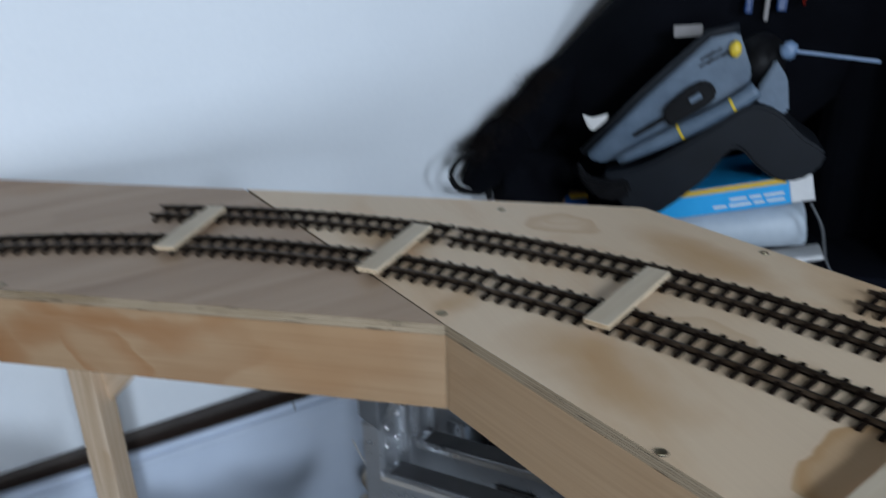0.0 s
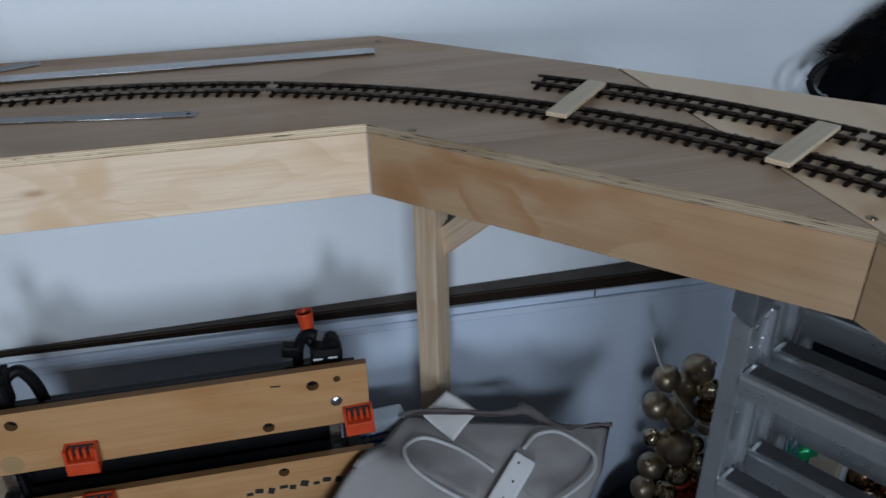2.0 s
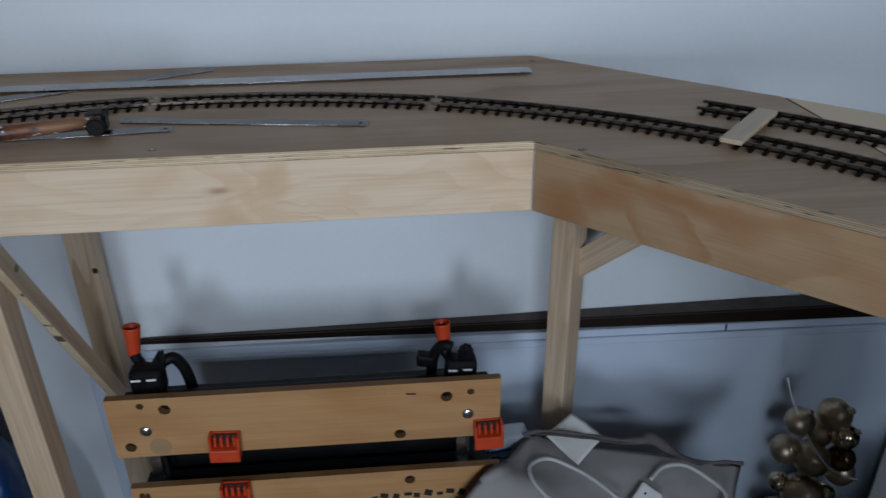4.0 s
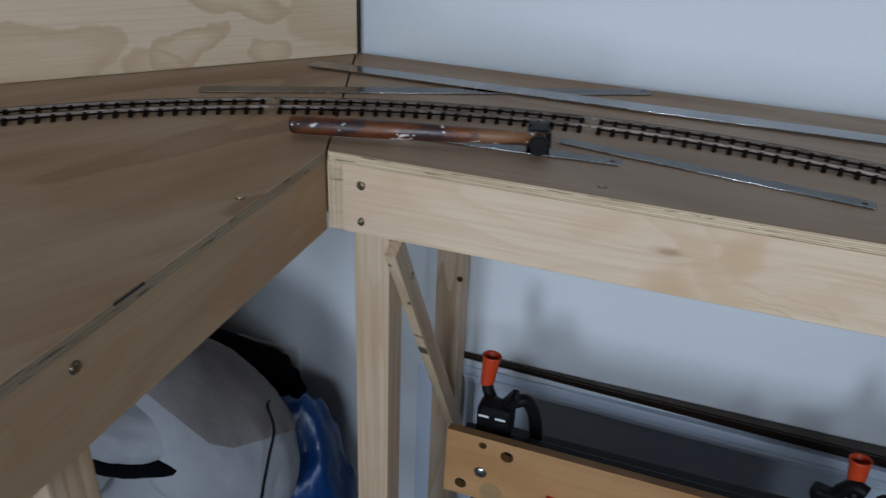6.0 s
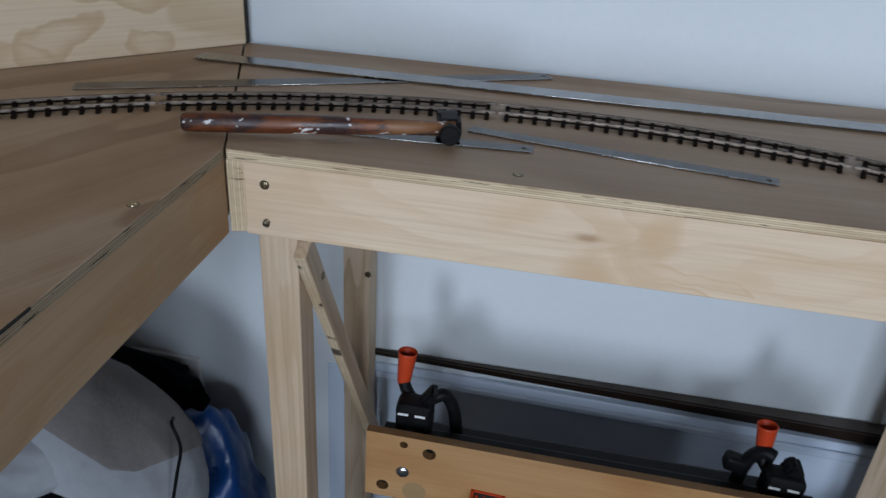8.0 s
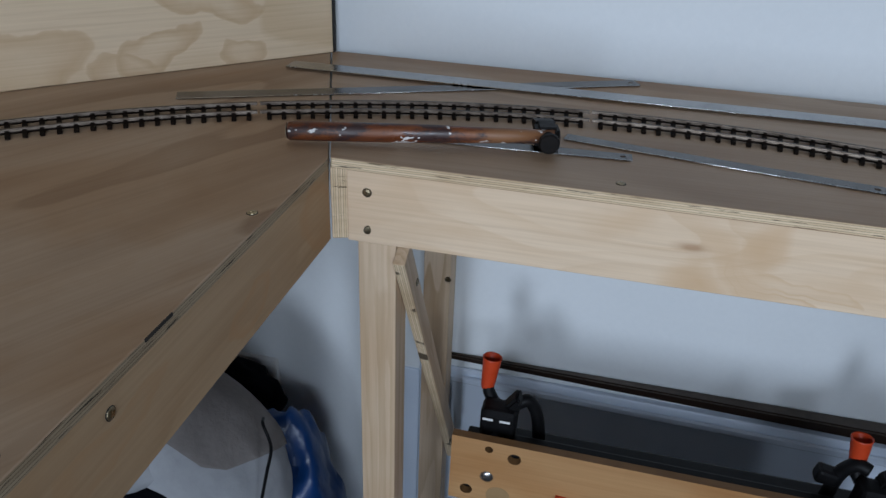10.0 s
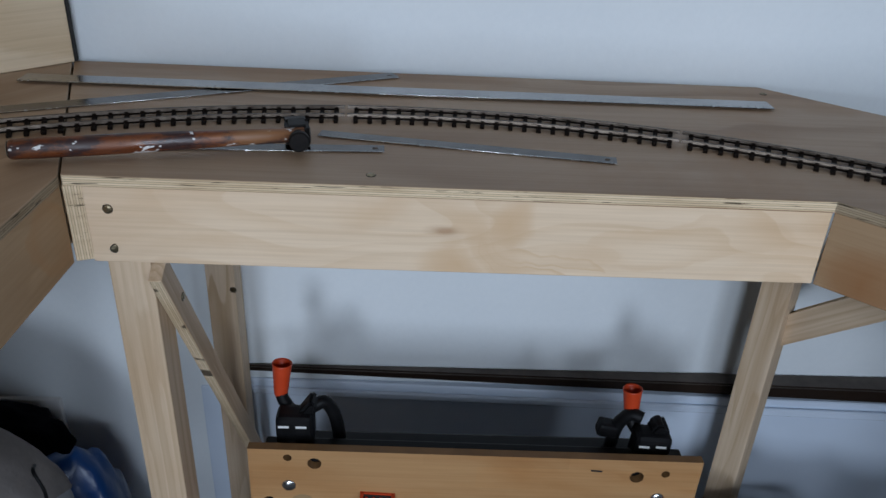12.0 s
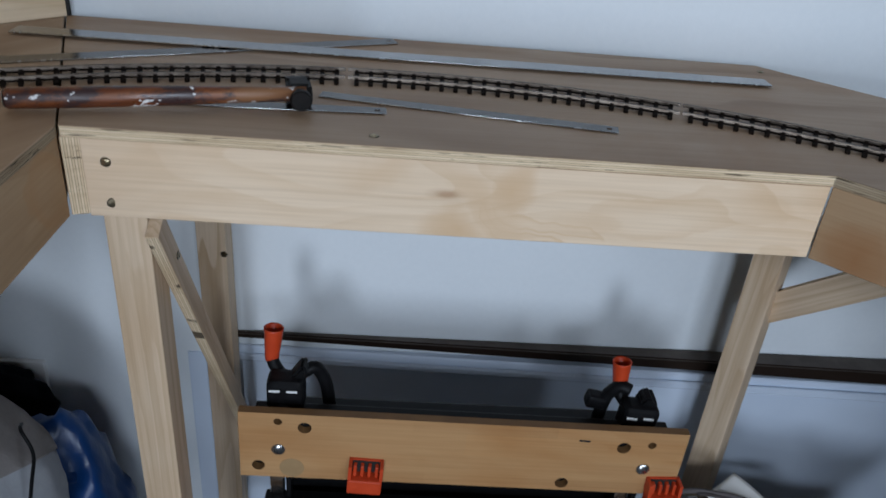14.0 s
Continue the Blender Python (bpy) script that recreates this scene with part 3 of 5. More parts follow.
# ---- the room ----
def room():
    t = 0.12
    x0, x1, y0, y1, h = ROOM_X0, ROOM_X1, ROOM_Y0, ROOM_Y1, ROOM_H
    cx, cy = (x0 + x1) / 2, (y0 + y1) / 2
    tagged(link("floor", box_bm(x1 - x0, y1 - y0, 0.1, (cx, cy, -0.05), 0), M_CARPET), "dark grey carpet floor of a small room, kept dark to cut bounced light", "floor", kind="structure")
    tagged(link("ceiling", box_bm(x1 - x0, y1 - y0, 0.1, (cx, cy, h + 0.05), 0), M_CEIL), "unseen ceiling, kept dark to cut bounced light", "ceiling", kind="structure")
    tagged(link("wall_north", box_bm(x1 - x0 + 2 * t, t, h + 0.2, (cx, y1 + t / 2, h / 2), 0), M_WALL), "cool white painted plaster wall behind the layout", "wall", kind="structure")
    tagged(link("wall_west", box_bm(t, y1 - y0, h + 0.2, (x0 - t / 2, cy, h / 2), 0), M_WALL_FAR), "unseen side wall, kept near-black to cut bounced light", "wall", kind="structure")
    tagged(link("wall_east", box_bm(t, y1 - y0, h + 0.2, (x1 + t / 2, cy, h / 2), 0), M_WALL_FAR), "unseen side wall, kept near-black to cut bounced light", "wall", kind="structure")
    # south wall, pierced by the windows
    bm = bmesh.new()
    at = x0 - t
    for wx, wz, ww, wh in WINDOWS:
        for p, q, az, bz in ((at, wx - ww / 2, -0.1, h + 0.1), (wx - ww / 2, wx + ww / 2, -0.1, wz - wh / 2), (wx - ww / 2, wx + ww / 2, wz + wh / 2, h + 0.1)):
            add_box(bm, q - p, t, bz - az, ((p + q) / 2, y0 - t / 2, (az + bz) / 2))
        at = wx + ww / 2
    add_box(bm, x1 + t - at, t, h + 0.2, ((x1 + t + at) / 2, y0 - t / 2, h / 2))
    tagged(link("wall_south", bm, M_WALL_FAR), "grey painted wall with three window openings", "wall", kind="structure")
    for i, (wx, wz, ww, wh) in enumerate(WINDOWS):
        m = pose(wx, y0 - 0.085, wz)
        win = base("window_%d" % (i + 1), (0, 0, 0), "white framed window letting in daylight", "window", kind="structure")
        win.matrix_basis = m
        for ax, az, sx, sz in ((0, -wh / 2 + 0.02, ww, 0.04), (0, wh / 2 - 0.02, ww, 0.04), (-ww / 2 + 0.02, 0, 0.04, wh - 0.08), (ww / 2 - 0.02, 0, 0.04, wh - 0.08)):
            part("frame", box_bm(sx, 0.05, sz, (ax, 0, az), 0.003), M_GLASS_FR, m, win)


room()

# low gloss-painted panel along the wall with a dark capping, not quite parallel to the wall
PA, PB = Vector((-0.80, 1.835)), Vector((0.95, 1.793))


def panelling():
    root = base("trim", (0, 1.8, 0), "white gloss painted low panelling with dark wood capping", "panelling", kind="structure")
    bm = prism_bm([(PA.x, PA.y), (PB.x, PB.y), (PB.x, ROOM_Y1), (PA.x, ROOM_Y1 - 0.001)], 0.0, 0.703, 0.002)
    part("panel", bm, M_GLOSS, None, root)
    n = Vector((PB.y - PA.y, -(PB.x - PA.x))).normalized()
    a, b = PA + n * 0.006, PB + n * 0.012
    part("moulding", prism_bm([(PA.x, PA.y), (a.x, a.y), (b.x, b.y), (PB.x, PB.y)], 0.672, 0.688, 0.003), M_GLOSS, None, root)
    a, b = PA + n * 0.004, PB + n * 0.006
    bm = bmesh.new()
    # capping that grows from a thin lip to a stout one
    back = ROOM_Y1 - 0.001
    lo = [bm.verts.new((a.x, a.y, 0.722)), bm.verts.new((b.x, b.y, 0.704)), bm.verts.new((PB.x, back, 0.704)), bm.verts.new((PA.x, back, 0.722))]
    hi = [bm.verts.new((a.x, a.y, 0.7335)), bm.verts.new((b.x, b.y, 0.740)), bm.verts.new((PB.x, back, 0.745)), bm.verts.new((PA.x, back, 0.734))]
    bm.faces.new(lo[::-1])
    bm.faces.new(hi)
    for i in range(4):
        bm.faces.new((lo[i], lo[(i + 1) % 4], hi[(i + 1) % 4], hi[i]))
    bmesh.ops.bevel(bm, geom=[e for e in bm.edges], offset=0.003, segments=2, affect="EDGES")
    bm.normal_update()
    for f in bm.faces:
        f.material_index = 1 if f.normal.z > 0.9 else 0
    part("capping", bm, [M_CAP, M_DUST], None, root, "dark stained wooden capping, dusty on top")
    part("joint_gap", box_bm(0.0022, 0.003, 0.020, (0, 0, 0.010), 0), M_HOLE, pose(0.475, PA.y + (PB.y - PA.y) * 0.729 - 0.0008, 0.683), root, "dark open joint")
    part("end_board", box_bm(0.034, 0.022, 0.66, (0, 0, 0.33), 0.003), M_GLOSS, pose(PA.x - 0.017, PA.y + 0.012, 0.02), root)


panelling()


# ---- the layout's baseboards ----
TOP, PLY, FASC = 1.27, 0.012, 0.096
C_MID = (-0.795, 1.411)   # joint of left and middle board, at the front
C_BEND = (-0.030, 1.411)  # bend of the middle board's front
C_RIGHT = (0.373, 1.022)  # joint of middle and right board, at the front


def top_board(pts, parent, rot, mat=None):
    bm = prism_bm(pts, -PLY, 0.0, 0.0008, 1)
    if rot:
        bmesh.ops.rotate(bm, verts=bm.verts[:], cent=(0, 0, 0), matrix=Matrix.Rotation(radians(-rot), 3, "Z"))
    bm.normal_update()
    turn = Matrix.Rotation(radians(rot), 3, "Z")
    # edges turned from the front take the worn edge with painted shade
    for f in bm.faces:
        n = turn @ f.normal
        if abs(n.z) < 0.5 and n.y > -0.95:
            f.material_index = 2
    return part("top", bm, [mat or M_PLY_TOP, M_EDGE, M_EDGE_WORN_SHADE], pose(0, 0, TOP, 0, 0, rot), parent, "plywood top")


def fascia(a, b, parent, thick=0.018, mat=None):
    """An upright plywood strip under the top's edge from a to b, its outer face flush with the edge."""
    a, b = Vector(a), Vector(b)
    d = b - a
    bm = box_bm(d.length, thick, FASC - PLY, (d.length / 2, thick / 2, 0), 0.0008, 1)
    bm.normal_update()
    for f in bm.faces:
        if abs(f.normal.x) > 0.8 or abs(f.normal.z) > 0.8:
            f.material_index = 1
    return part("fascia", bm, [mat or M_PLY, M_EDGE_Y], pose(a.x, a.y, TOP - PLY - (FASC - PLY) / 2, 0, 0, math.degrees(math.atan2(d.y, d.x))), parent)


def leg(x, y, z1, parent, w=0.045, dep=0.045, turn=0.0):
    bm = box_bm(z1, w, dep, (z1 / 2, 0, 0), 0.002)
    return part("leg", bm, M_LEG, Matrix.Translation((x, y, 0)) @ pose(0, 0, 0, 0, 0, turn) @ pose(0, 0, 0, 0, -90, 0), parent)


def brace(a, b, parent, w=0.045, thick=0.012, roll=0.0):
    a, b = Vector(a), Vector(b)
    d = b - a
    bm = box_bm(d.length, thick, w, (d.length / 2, 0, 0), 0.0008, 1)
    bm.normal_update()
    for f in bm.faces:
        if abs(f.normal.z) > 0.8:
            f.material_index = 1
    m = Matrix.Translation(a) @ d.to_track_quat("X", "Z").to_matrix().to_4x4() @ pose(0, 0, 0, roll, 0, 0)
    return part("brace", bm, [M_LEG, M_EDGE_Y], m, parent)


def put_screws(places, parent):
    first = None
    for m in places:
        if first is None:
            first = part("screw", screw_bm(), M_SCREW, m, parent, "zinc countersunk screw")
            rim = part("countersink", lathe_bm([(0.0044, 0.0003), (0.0050, 0.0004), (0.0053, 0.0)], 16), M_HOLE, m, parent, "dark rim of a countersunk hole")
        else:
            again(first, m)
            again(rim, m)


def middle_board():
    root = base("middle_baseboard", (-0.3, 1.6, 0), "plywood baseboard on pine legs with a deep front fascia", "baseboard", "layout baseboards")
    pts = [C_MID, C_BEND, C_RIGHT, (0.352, 1.545), (0.045, 1.826), (-0.950, 1.826)]
    top_board(pts, root, 0)
    fascia((C_MID[0] + 0.0165, C_MID[1] + 0.002), (C_BEND[0] - 0.0005, C_BEND[1] + 0.002), root)
    fascia((-0.950 + 0.009, 1.822), (C_MID[0] - 0.0012, C_MID[1] + 0.0005), root)
    fascia((C_BEND[0] + 0.0003, C_BEND[1] + 0.001), (C_RIGHT[0], C_RIGHT[1] + 0.0003), root, 0.018, M_PLY_WARM_SHADE)
    fascia((0.045, 1.823), (-0.925, 1.823), root)
    leg(-0.751, 1.4525, TOP - FASC + 0.05, root)
    leg(-0.757, 1.787, TOP - PLY, root)
    leg(0.105, 1.715, TOP - PLY, root, 0.045, 0.045, -44)
    brace((-0.7205, 1.425, 1.160), (-0.7205, 1.790, 0.545), root, 0.030, 0.014)
    brace((0.112, 1.735, 0.895), (0.268, 1.468, 1.185), root, 0.045, 0.014, 10)
    # dark strip added to draw the shaded gap between board and wall
    part("batten", box_bm(0.99, 0.0125, 0.030, (0, 0, 0), 0.001), M_CAP, pose(-0.448, 1.8331, TOP - 0.022), root, "dark strip drawn as the shaded gap along the wall")
    fy = C_MID[1] + 0.0018
    put_screws([pose(-0.756, fy, 1.234, 90, 0, 0), pose(-0.755, fy, 1.190, 90, 0, 30), pose(-0.738, 1.764, 0.93, 90, 0, 0),
                pose(-0.7130, 1.725, 0.625, 0, 90, 0), pose(-0.7130, 1.468, 1.10, 0, 90, 0), pose(-0.497, 1.437, TOP, 0, 0, 0), pose(0.02, 1.375, TOP), pose(0.39 - 0.35, 1.79, TOP)], root)
    return root


def left_board():
    root = base("left_baseboard", (-1.2, 0.9, 0), "plywood baseboard with diagonal rear edge and deep fascia", "baseboard", "layout baseboards")
    fx = -0.797
    pts = [(fx, C_MID[1] - 0.0015), (-0.9525, 1.824), (-1.95, 0.80), (-1.95, 0.05), (-0.791, 0.05)]
    top_board(pts, root, 62)
    fascia((-0.793, 0.05), (fx, C_MID[1] - 0.002), root, 0.018, M_PLY_SIDE_SHADE)
    fascia((fx - 0.0185, C_MID[1] + 0.038), (-0.955, 1.820), root)
    leg(-0.838, 1.018, TOP - FASC + 0.03, root)
    leg(-0.825, 0.16, TOP - FASC + 0.03, root)
    leg(-1.5, 1.15, TOP - PLY, root)
    leg(-1.9, 0.16, TOP - PLY, root)
    brace((-0.846, 0.99, 1.02), (-0.846, 0.80, 1.20), root, 0.05, 0.014)
    part("crack", box_bm(0.002, 0.034, 0.0024, (0, 0, 0), 0), M_HOLE, pose(-0.7957, 1.0865, TOP - 0.0016, 0, 0, 0.3), root, "dark split in the plywood edge")
    put_screws([pose(-0.813, 1.265, TOP), pose(-0.812, 0.95, TOP), pose(-0.7955, 1.025, 1.243, 0, 90, 0)], root)
    return root


def right_board():
    root = base("right_baseboard", (0.57, 0.7, 0), "pale plywood baseboard with a deep side fascia", "baseboard", "layout baseboards")
    pts = [(C_RIGHT[0] + 0.0008, C_RIGHT[1] - 0.0003), (0.450, 0.05), (0.838, 0.05), (0.767, 1.150), (0.355, 1.542)]
    top_board(pts, root, 78, M_PLY_PALE)
    fascia((C_RIGHT[0] + 0.0004, C_RIGHT[1] - 0.0003), (0.450, 0.05), root, 0.018, M_PLY_SIDE_SHADE)
    leg(0.50, 0.16, TOP - FASC + 0.03, root)
    leg(0.76, 0.16, TOP - PLY, root)
    leg(0.735, 1.08, TOP - PLY, root)
    put_screws([pose(0.399, 0.773, TOP), pose(0.383, 1.045, TOP), pose(0.766, 0.962, TOP), pose(0.608, 1.253, TOP)], root)
    return root


middle_board()
left_board()
right_board()


def backdrop_board():
    """The tall sheet of plywood standing on the left board's diagonal rear edge."""
    a, b = Vector((-0.9445, 1.8158)), Vector((-1.95, 0.735))
    d = b - a
    bm = box_bm(d.length, 0.012, 0.75, (d.length / 2, -0.006, 0.375), 0.001, 1)
    bm.normal_update()
    for f in bm.faces:
        if abs(f.normal.y) < 0.8:
            f.material_index = 1
    ob = link("backdrop_panel", bm, [M_PLY_BACK, M_EDGE_Y], pose(a.x, a.y, TOP + 0.0005, 0, 0, math.degrees(math.atan2(d.y, d.x))))
    # dark strip added to draw the shaded gap between sheet and wall
    strip = link("corner_strip", box_bm(0.004, 0.009, 0.75, (0, 0, 0.375), 0.0008), M_HOLE, pose(-0.9448, 1.8208, TOP + 0.001))
    tagged(strip, "narrow dark strip drawn as the shaded gap by the wall", "trim strip", kind="structure")
    return tagged(ob, "tall blotchy pine plywood sheet standing on the baseboard", "plywood sheet")


backdrop_board()

# ---- track ----
TRACK_C, R_IN, R_OUT, GAUGE = (-0.467, 0.576), 1.050, 1.156, 0.032
STEP = 22.0


def rail_bm(r, a0, a1, n=28):
    prof = [(-0.0020, 0.0), (0.0020, 0.0), (0.0017, 0.0006), (0.0013, 0.0034), (0.0010, 0.0038), (-0.0010, 0.0038), (-0.0013, 0.0034), (-0.0017, 0.0006)]
    bm = bmesh.new()
    rows = []
    for i in range(n + 1):
        a = radians(a0 + (a1 - a0) * i / n)
        rows.append([bm.verts.new(((r + u) * math.cos(a), (r + u) * math.sin(a), w)) for u, w in prof])
    k = len(prof)
    for p, q in zip(rows, rows[1:]):
        for i in range(k):
            bm.faces.new((p[i], p[(i + 1) % k], q[(i + 1) % k], q[i]))
    bm.faces.new(rows[0])
    bm.faces.new(rows[-1][::-1])
    return bm


def sleeper_mesh():
    bm = box_bm(0.062, 0.0054, 0.0036, (0, 0, 0.0018), 0.0006, 1)
    for s in (-1, 1):
        x = s * GAUGE / 2
        add_box(bm, 0.0090, 0.0056, 0.0010, (x, 0, 0.0039))
        for e in (-1, 1):
            add_box(bm, 0.0022, 0.0040, 0.0020, (x + e * 0.0029, 0, 0.0049))
    me = bpy.data.meshes.new("sleeper")
    bmesh.ops.recalc_face_normals(bm, faces=bm.faces[:])
    bm.to_mesh(me)
    bm.free()
    me.materials.append(M_SLEEPER)
    return me


SLEEPER = sleeper_mesh()


def track_section(r, angle, count, label, stub=0.0):
    """A curved piece of track that begins at angle 0 round its own centre."""
    root = base("track_section", (TRACK_C[0], TRACK_C[1], TOP), label, "model track", "track sections")
    gap = 0.0015 / r * 57.3
    for s in (-1, 1):
        part("rail", rail_bm(r + s * GAUGE / 2, gap - stub, angle - gap), M_RAIL, pose(TRACK_C[0], TRACK_C[1], TOP + 0.0040), root, "tarnished metal rail")
    pad = 0.012 / r * 57.3
    for i in range(count):
        a = pad + (angle - 2 * pad) * i / (count - 1)
        o = new("sleeper", SLEEPER)
        o.parent = root
        o.matrix_basis = pose(0, 0, 0, 0, 0, a) @ pose(r, 0, 0)
    for s in (-1, 1):
        bm = bmesh.new()
        n = 20
        rows = []
        for i in range(n + 1):
            a = radians(pad + (angle - 2 * pad) * i / n)
            rr = r + s * GAUGE / 2
            rows.append([bm.verts.new(((rr + u) * math.cos(a), (rr + u) * math.sin(a), w)) for u, w in ((-0.0012, 0.0012), (0.0012, 0.0012), (0.0012, 0.0034), (-0.0012, 0.0034))])
        for p, q in zip(rows, rows[1:]):
            for i in range(4):
                bm.faces.new((p[i], p[(i + 1) % 4], q[(i + 1) % 4], q[i]))
        bm.faces.new(rows[0])
        bm.faces.new(rows[-1][::-1])
        part("web", bm, M_SLEEPER, pose(TRACK_C[0], TRACK_C[1], TOP), root)
    return root


def tracks():
    first = track_section(R_IN, STEP, 23, "curved track, black sleepers and tarnished rails, on plywood")
    first.matrix_basis = pose(TRACK_C[0], TRACK_C[1], TOP, 0, 0, 94.0)
    for k in (-5, -4, -3, -2, -1, 1, 2, 3):
        copy_thing(first, pose(TRACK_C[0] - (0.006 if k < -3 else 0.0), TRACK_C[1], TOP, 0, 0, 94.0 + STEP * k))
    a = track_section(R_OUT, 24.5, 28, "loose outer curve of track with bare rail ends", 0.5)
    a.matrix_basis = pose(TRACK_C[0], TRACK_C[1], TOP, 0, 0, 8.7)
    b = track_section(R_OUT, 20.6, 23, "loose outer curve of track under two wooden strips")
    b.matrix_basis = pose(TRACK_C[0], TRACK_C[1], TOP, 0, 0, 33.2)
    # a further loose piece beside it
    c = track_section(R_OUT, 11.4, 13, "loose short piece of track near the board's edge", 0.5)
    c.matrix_basis = pose(TRACK_C[0] + 0.075, TRACK_C[1] + 0.02, TOP, 0, 0, 0.4)


tracks()


def spacer_bar(near, far, w=0.026):
    """A thin wooden strip laid across both tracks."""
    a, b = Vector(near), Vector(far)
    d = b - a
    bm = box_bm(d.length, w, 0.0055, (0, 0, 0.00275), 0.0006, 1)
    c = (a + b) / 2
    bm.normal_update()
    for f in bm.faces:
        f.material_index = 1 if abs(f.normal.z) < 0.5 else 0
    ob = link("spacer_strip", bm, [M_STRIP, M_EDGE_STRIP], pose(c.x, c.y, TOP + 0.0079, 0, 0, math.degrees(math.atan2(d.y, d.x))))
    return tagged(ob, "thin pale plywood strip laid across two tracks", "wooden strip", "spacer strips")


spacer_bar((0.190, 1.350), (0.285, 1.454))
spacer_bar((0.358, 1.157), (0.476, 1.237))
spacer_bar((0.478, 0.928), (0.613, 0.979))
spacer_bar((0.430, 0.651), (0.612, 0.668))


# ---- tools on the boards ----
def steel_rule(a, b, w, z, label, hole=True, mat=None, thick=0.0011):
    """A steel rule from a to b, the line of its near edge, with a hanging hole at b and engraved scale bars."""
    a, b = Vector(a), Vector(b)
    d = b - a
    L = d.length
    root = base("steel_rule", (a.x, a.y, z), label, "steel rule", "steel rules", math.degrees(math.atan2(d.y, d.x)))
    m = root.matrix_basis
    pts_holes = [(L / 2 - 0.010, 0.0, 0.0032)] if hole else []
    bm = plate_with_holes(L, w, thick, pts_holes, 1)
    part("blade", bm, [mat or M_STEEL, M_BOLT], m @ pose(L / 2, w / 2, thick, -90, 0, 0), root)
    bm = bmesh.new()
    n = int(L / 0.01)
    for i in range(n):
        add_box(bm, 0.0004, 0.0065 if i % 5 == 0 else 0.004, 0.00015, (0.004 + i * 0.01, 0.0045, thick + 0.0001))
    part("scale_marks", bm, M_INK, m, root, "fine engraved scale")
    # bead of brighter metal added to draw the near edge's highlight
    part("ground_edge", sweep_bm([(0.002, 0, thick * 0.55), (L - 0.002, 0, thick * 0.55)], 0.0008, 8), M_BOLT, m, root, "bright bead drawn as the highlight on the edge", True)
    return root


steel_rule((-1.043, 1.529), (-0.482, 1.797), 0.026, TOP + 0.0008, "darkened 60 cm steel rule under a longer one", True, M_STEEL_DARK)
steel_rule((-0.975, 1.706), (0.024, 1.708), 0.032, TOP + 0.0028, "one metre steel rule lying along the wall", False)
steel_rule((-0.787, 1.481), (-0.487, 1.500), 0.019, TOP + 0.0008, "30 cm steel rule under the hammer", True, M_STEEL_DARK)
steel_rule((-0.565, 1.543), (-0.236, 1.489), 0.019, TOP + 0.0008, "steel rule lying aslant on the plywood", True, M_STEEL_DARK)


def hammer():
    a, b = Vector((-0.855, 1.440, TOP + 0.0125)), Vector((-0.585, 1.503, TOP + 0.0160))
    d = (b - a).normalized()
    root = base("hammer", (-0.72, 1.466, TOP), "worn hammer, paint-flecked varnished handle, black iron head", "hammer")
    prof = [(0.0, 0.0), (0.0095, 0.0008), (0.0106, 0.003), (0.0108, 0.030), (0.0106, 0.10), (0.0100, 0.16), (0.0090, 0.20), (0.0084, 0.235), (0.0080, (b - a).length + 0.012), (0, (b - a).length + 0.0125)]
    bm = lathe_bm(prof, 20)
    for v in bm.verts:
        v.co.y *= 0.9
    bmesh.ops.rotate(bm, verts=bm.verts[:], cent=(0, 0, 0), matrix=Matrix.Rotation(radians(90), 3, "Y"))
    part("handle", bm, M_HANDLE, Matrix.Translation(a) @ d.to_track_quat("X", "Z").to_matrix().to_4x4(), root, "varnished handle flecked with white paint", True)
    # head: square cheek, necked round face, wedge peen
    bm = bmesh.new()
    add_box(bm, 0.026, 0.030, 0.026, (0, 0.002, 0))
    bmesh.ops.bevel(bm, geom=bm.edges[:], offset=0.004, segments=2, affect="EDGES")
    f = lathe_bm([(0, 0.0290), (0.0098, 0.0290), (0.0112, 0.0275), (0.0114, 0.0225), (0.0104, 0.0205), (0.0090, 0.018), (0.0090, 0.008)], 22)
    bmesh.ops.rotate(f, verts=f.verts[:], cent=(0, 0, 0), matrix=Matrix.Rotation(radians(90), 3, "X"))
    tmp = bpy.data.meshes.new("t")
    f.to_mesh(tmp)
    f.free()
    bm.from_mesh(tmp)
    vs = add_box(bm, 0.022, 0.036, 0.022, (0, 0.034, 0))
    for v in vs:
        if v.co.y > 0.035:
            v.co.z *= 0.22
    part("head", bm, M_HEAD, Matrix.Translation(b + Vector((0.003, 0.010, -0.002))) @ d.to_track_quat("X", "Z").to_matrix().to_4x4(), root, "black iron head")
    part("butt", lathe_bm([(0, 0.0012), (0.0070, 0.0010), (0.0090, 0.0)], 18), M_BEIGE, Matrix.Translation(a - d * 0.0002) @ (-d).to_track_quat("Z", "Y").to_matrix().to_4x4(), root, "bare worn end of the handle")
    part("eye_end", lathe_bm([(0, 0.0010), (0.0078, 0.0010), (0.0084, 0.0)], 16), M_DUST, Matrix.Translation(b + d * 0.0168 + Vector((0, 0.004, -0.002))) @ d.to_track_quat("Z", "Y").to_matrix().to_4x4(), root, "worn end of the handle in its eye")
    return root


hammer()


def off_cut():
    """White-topped offcut of board near the right edge."""
    ob = link("board_offcut", prism_bm([(0, 0), (0.085, 0.006), (0.088, -0.040), (-0.006, -0.030)], 0, 0.0035, 0.0005), M_CARD, pose(0.504, 0.668, TOP + 0.0137))
    tagged(ob, "small white card offcut lying on a wooden strip", "card offcut")


off_cut()


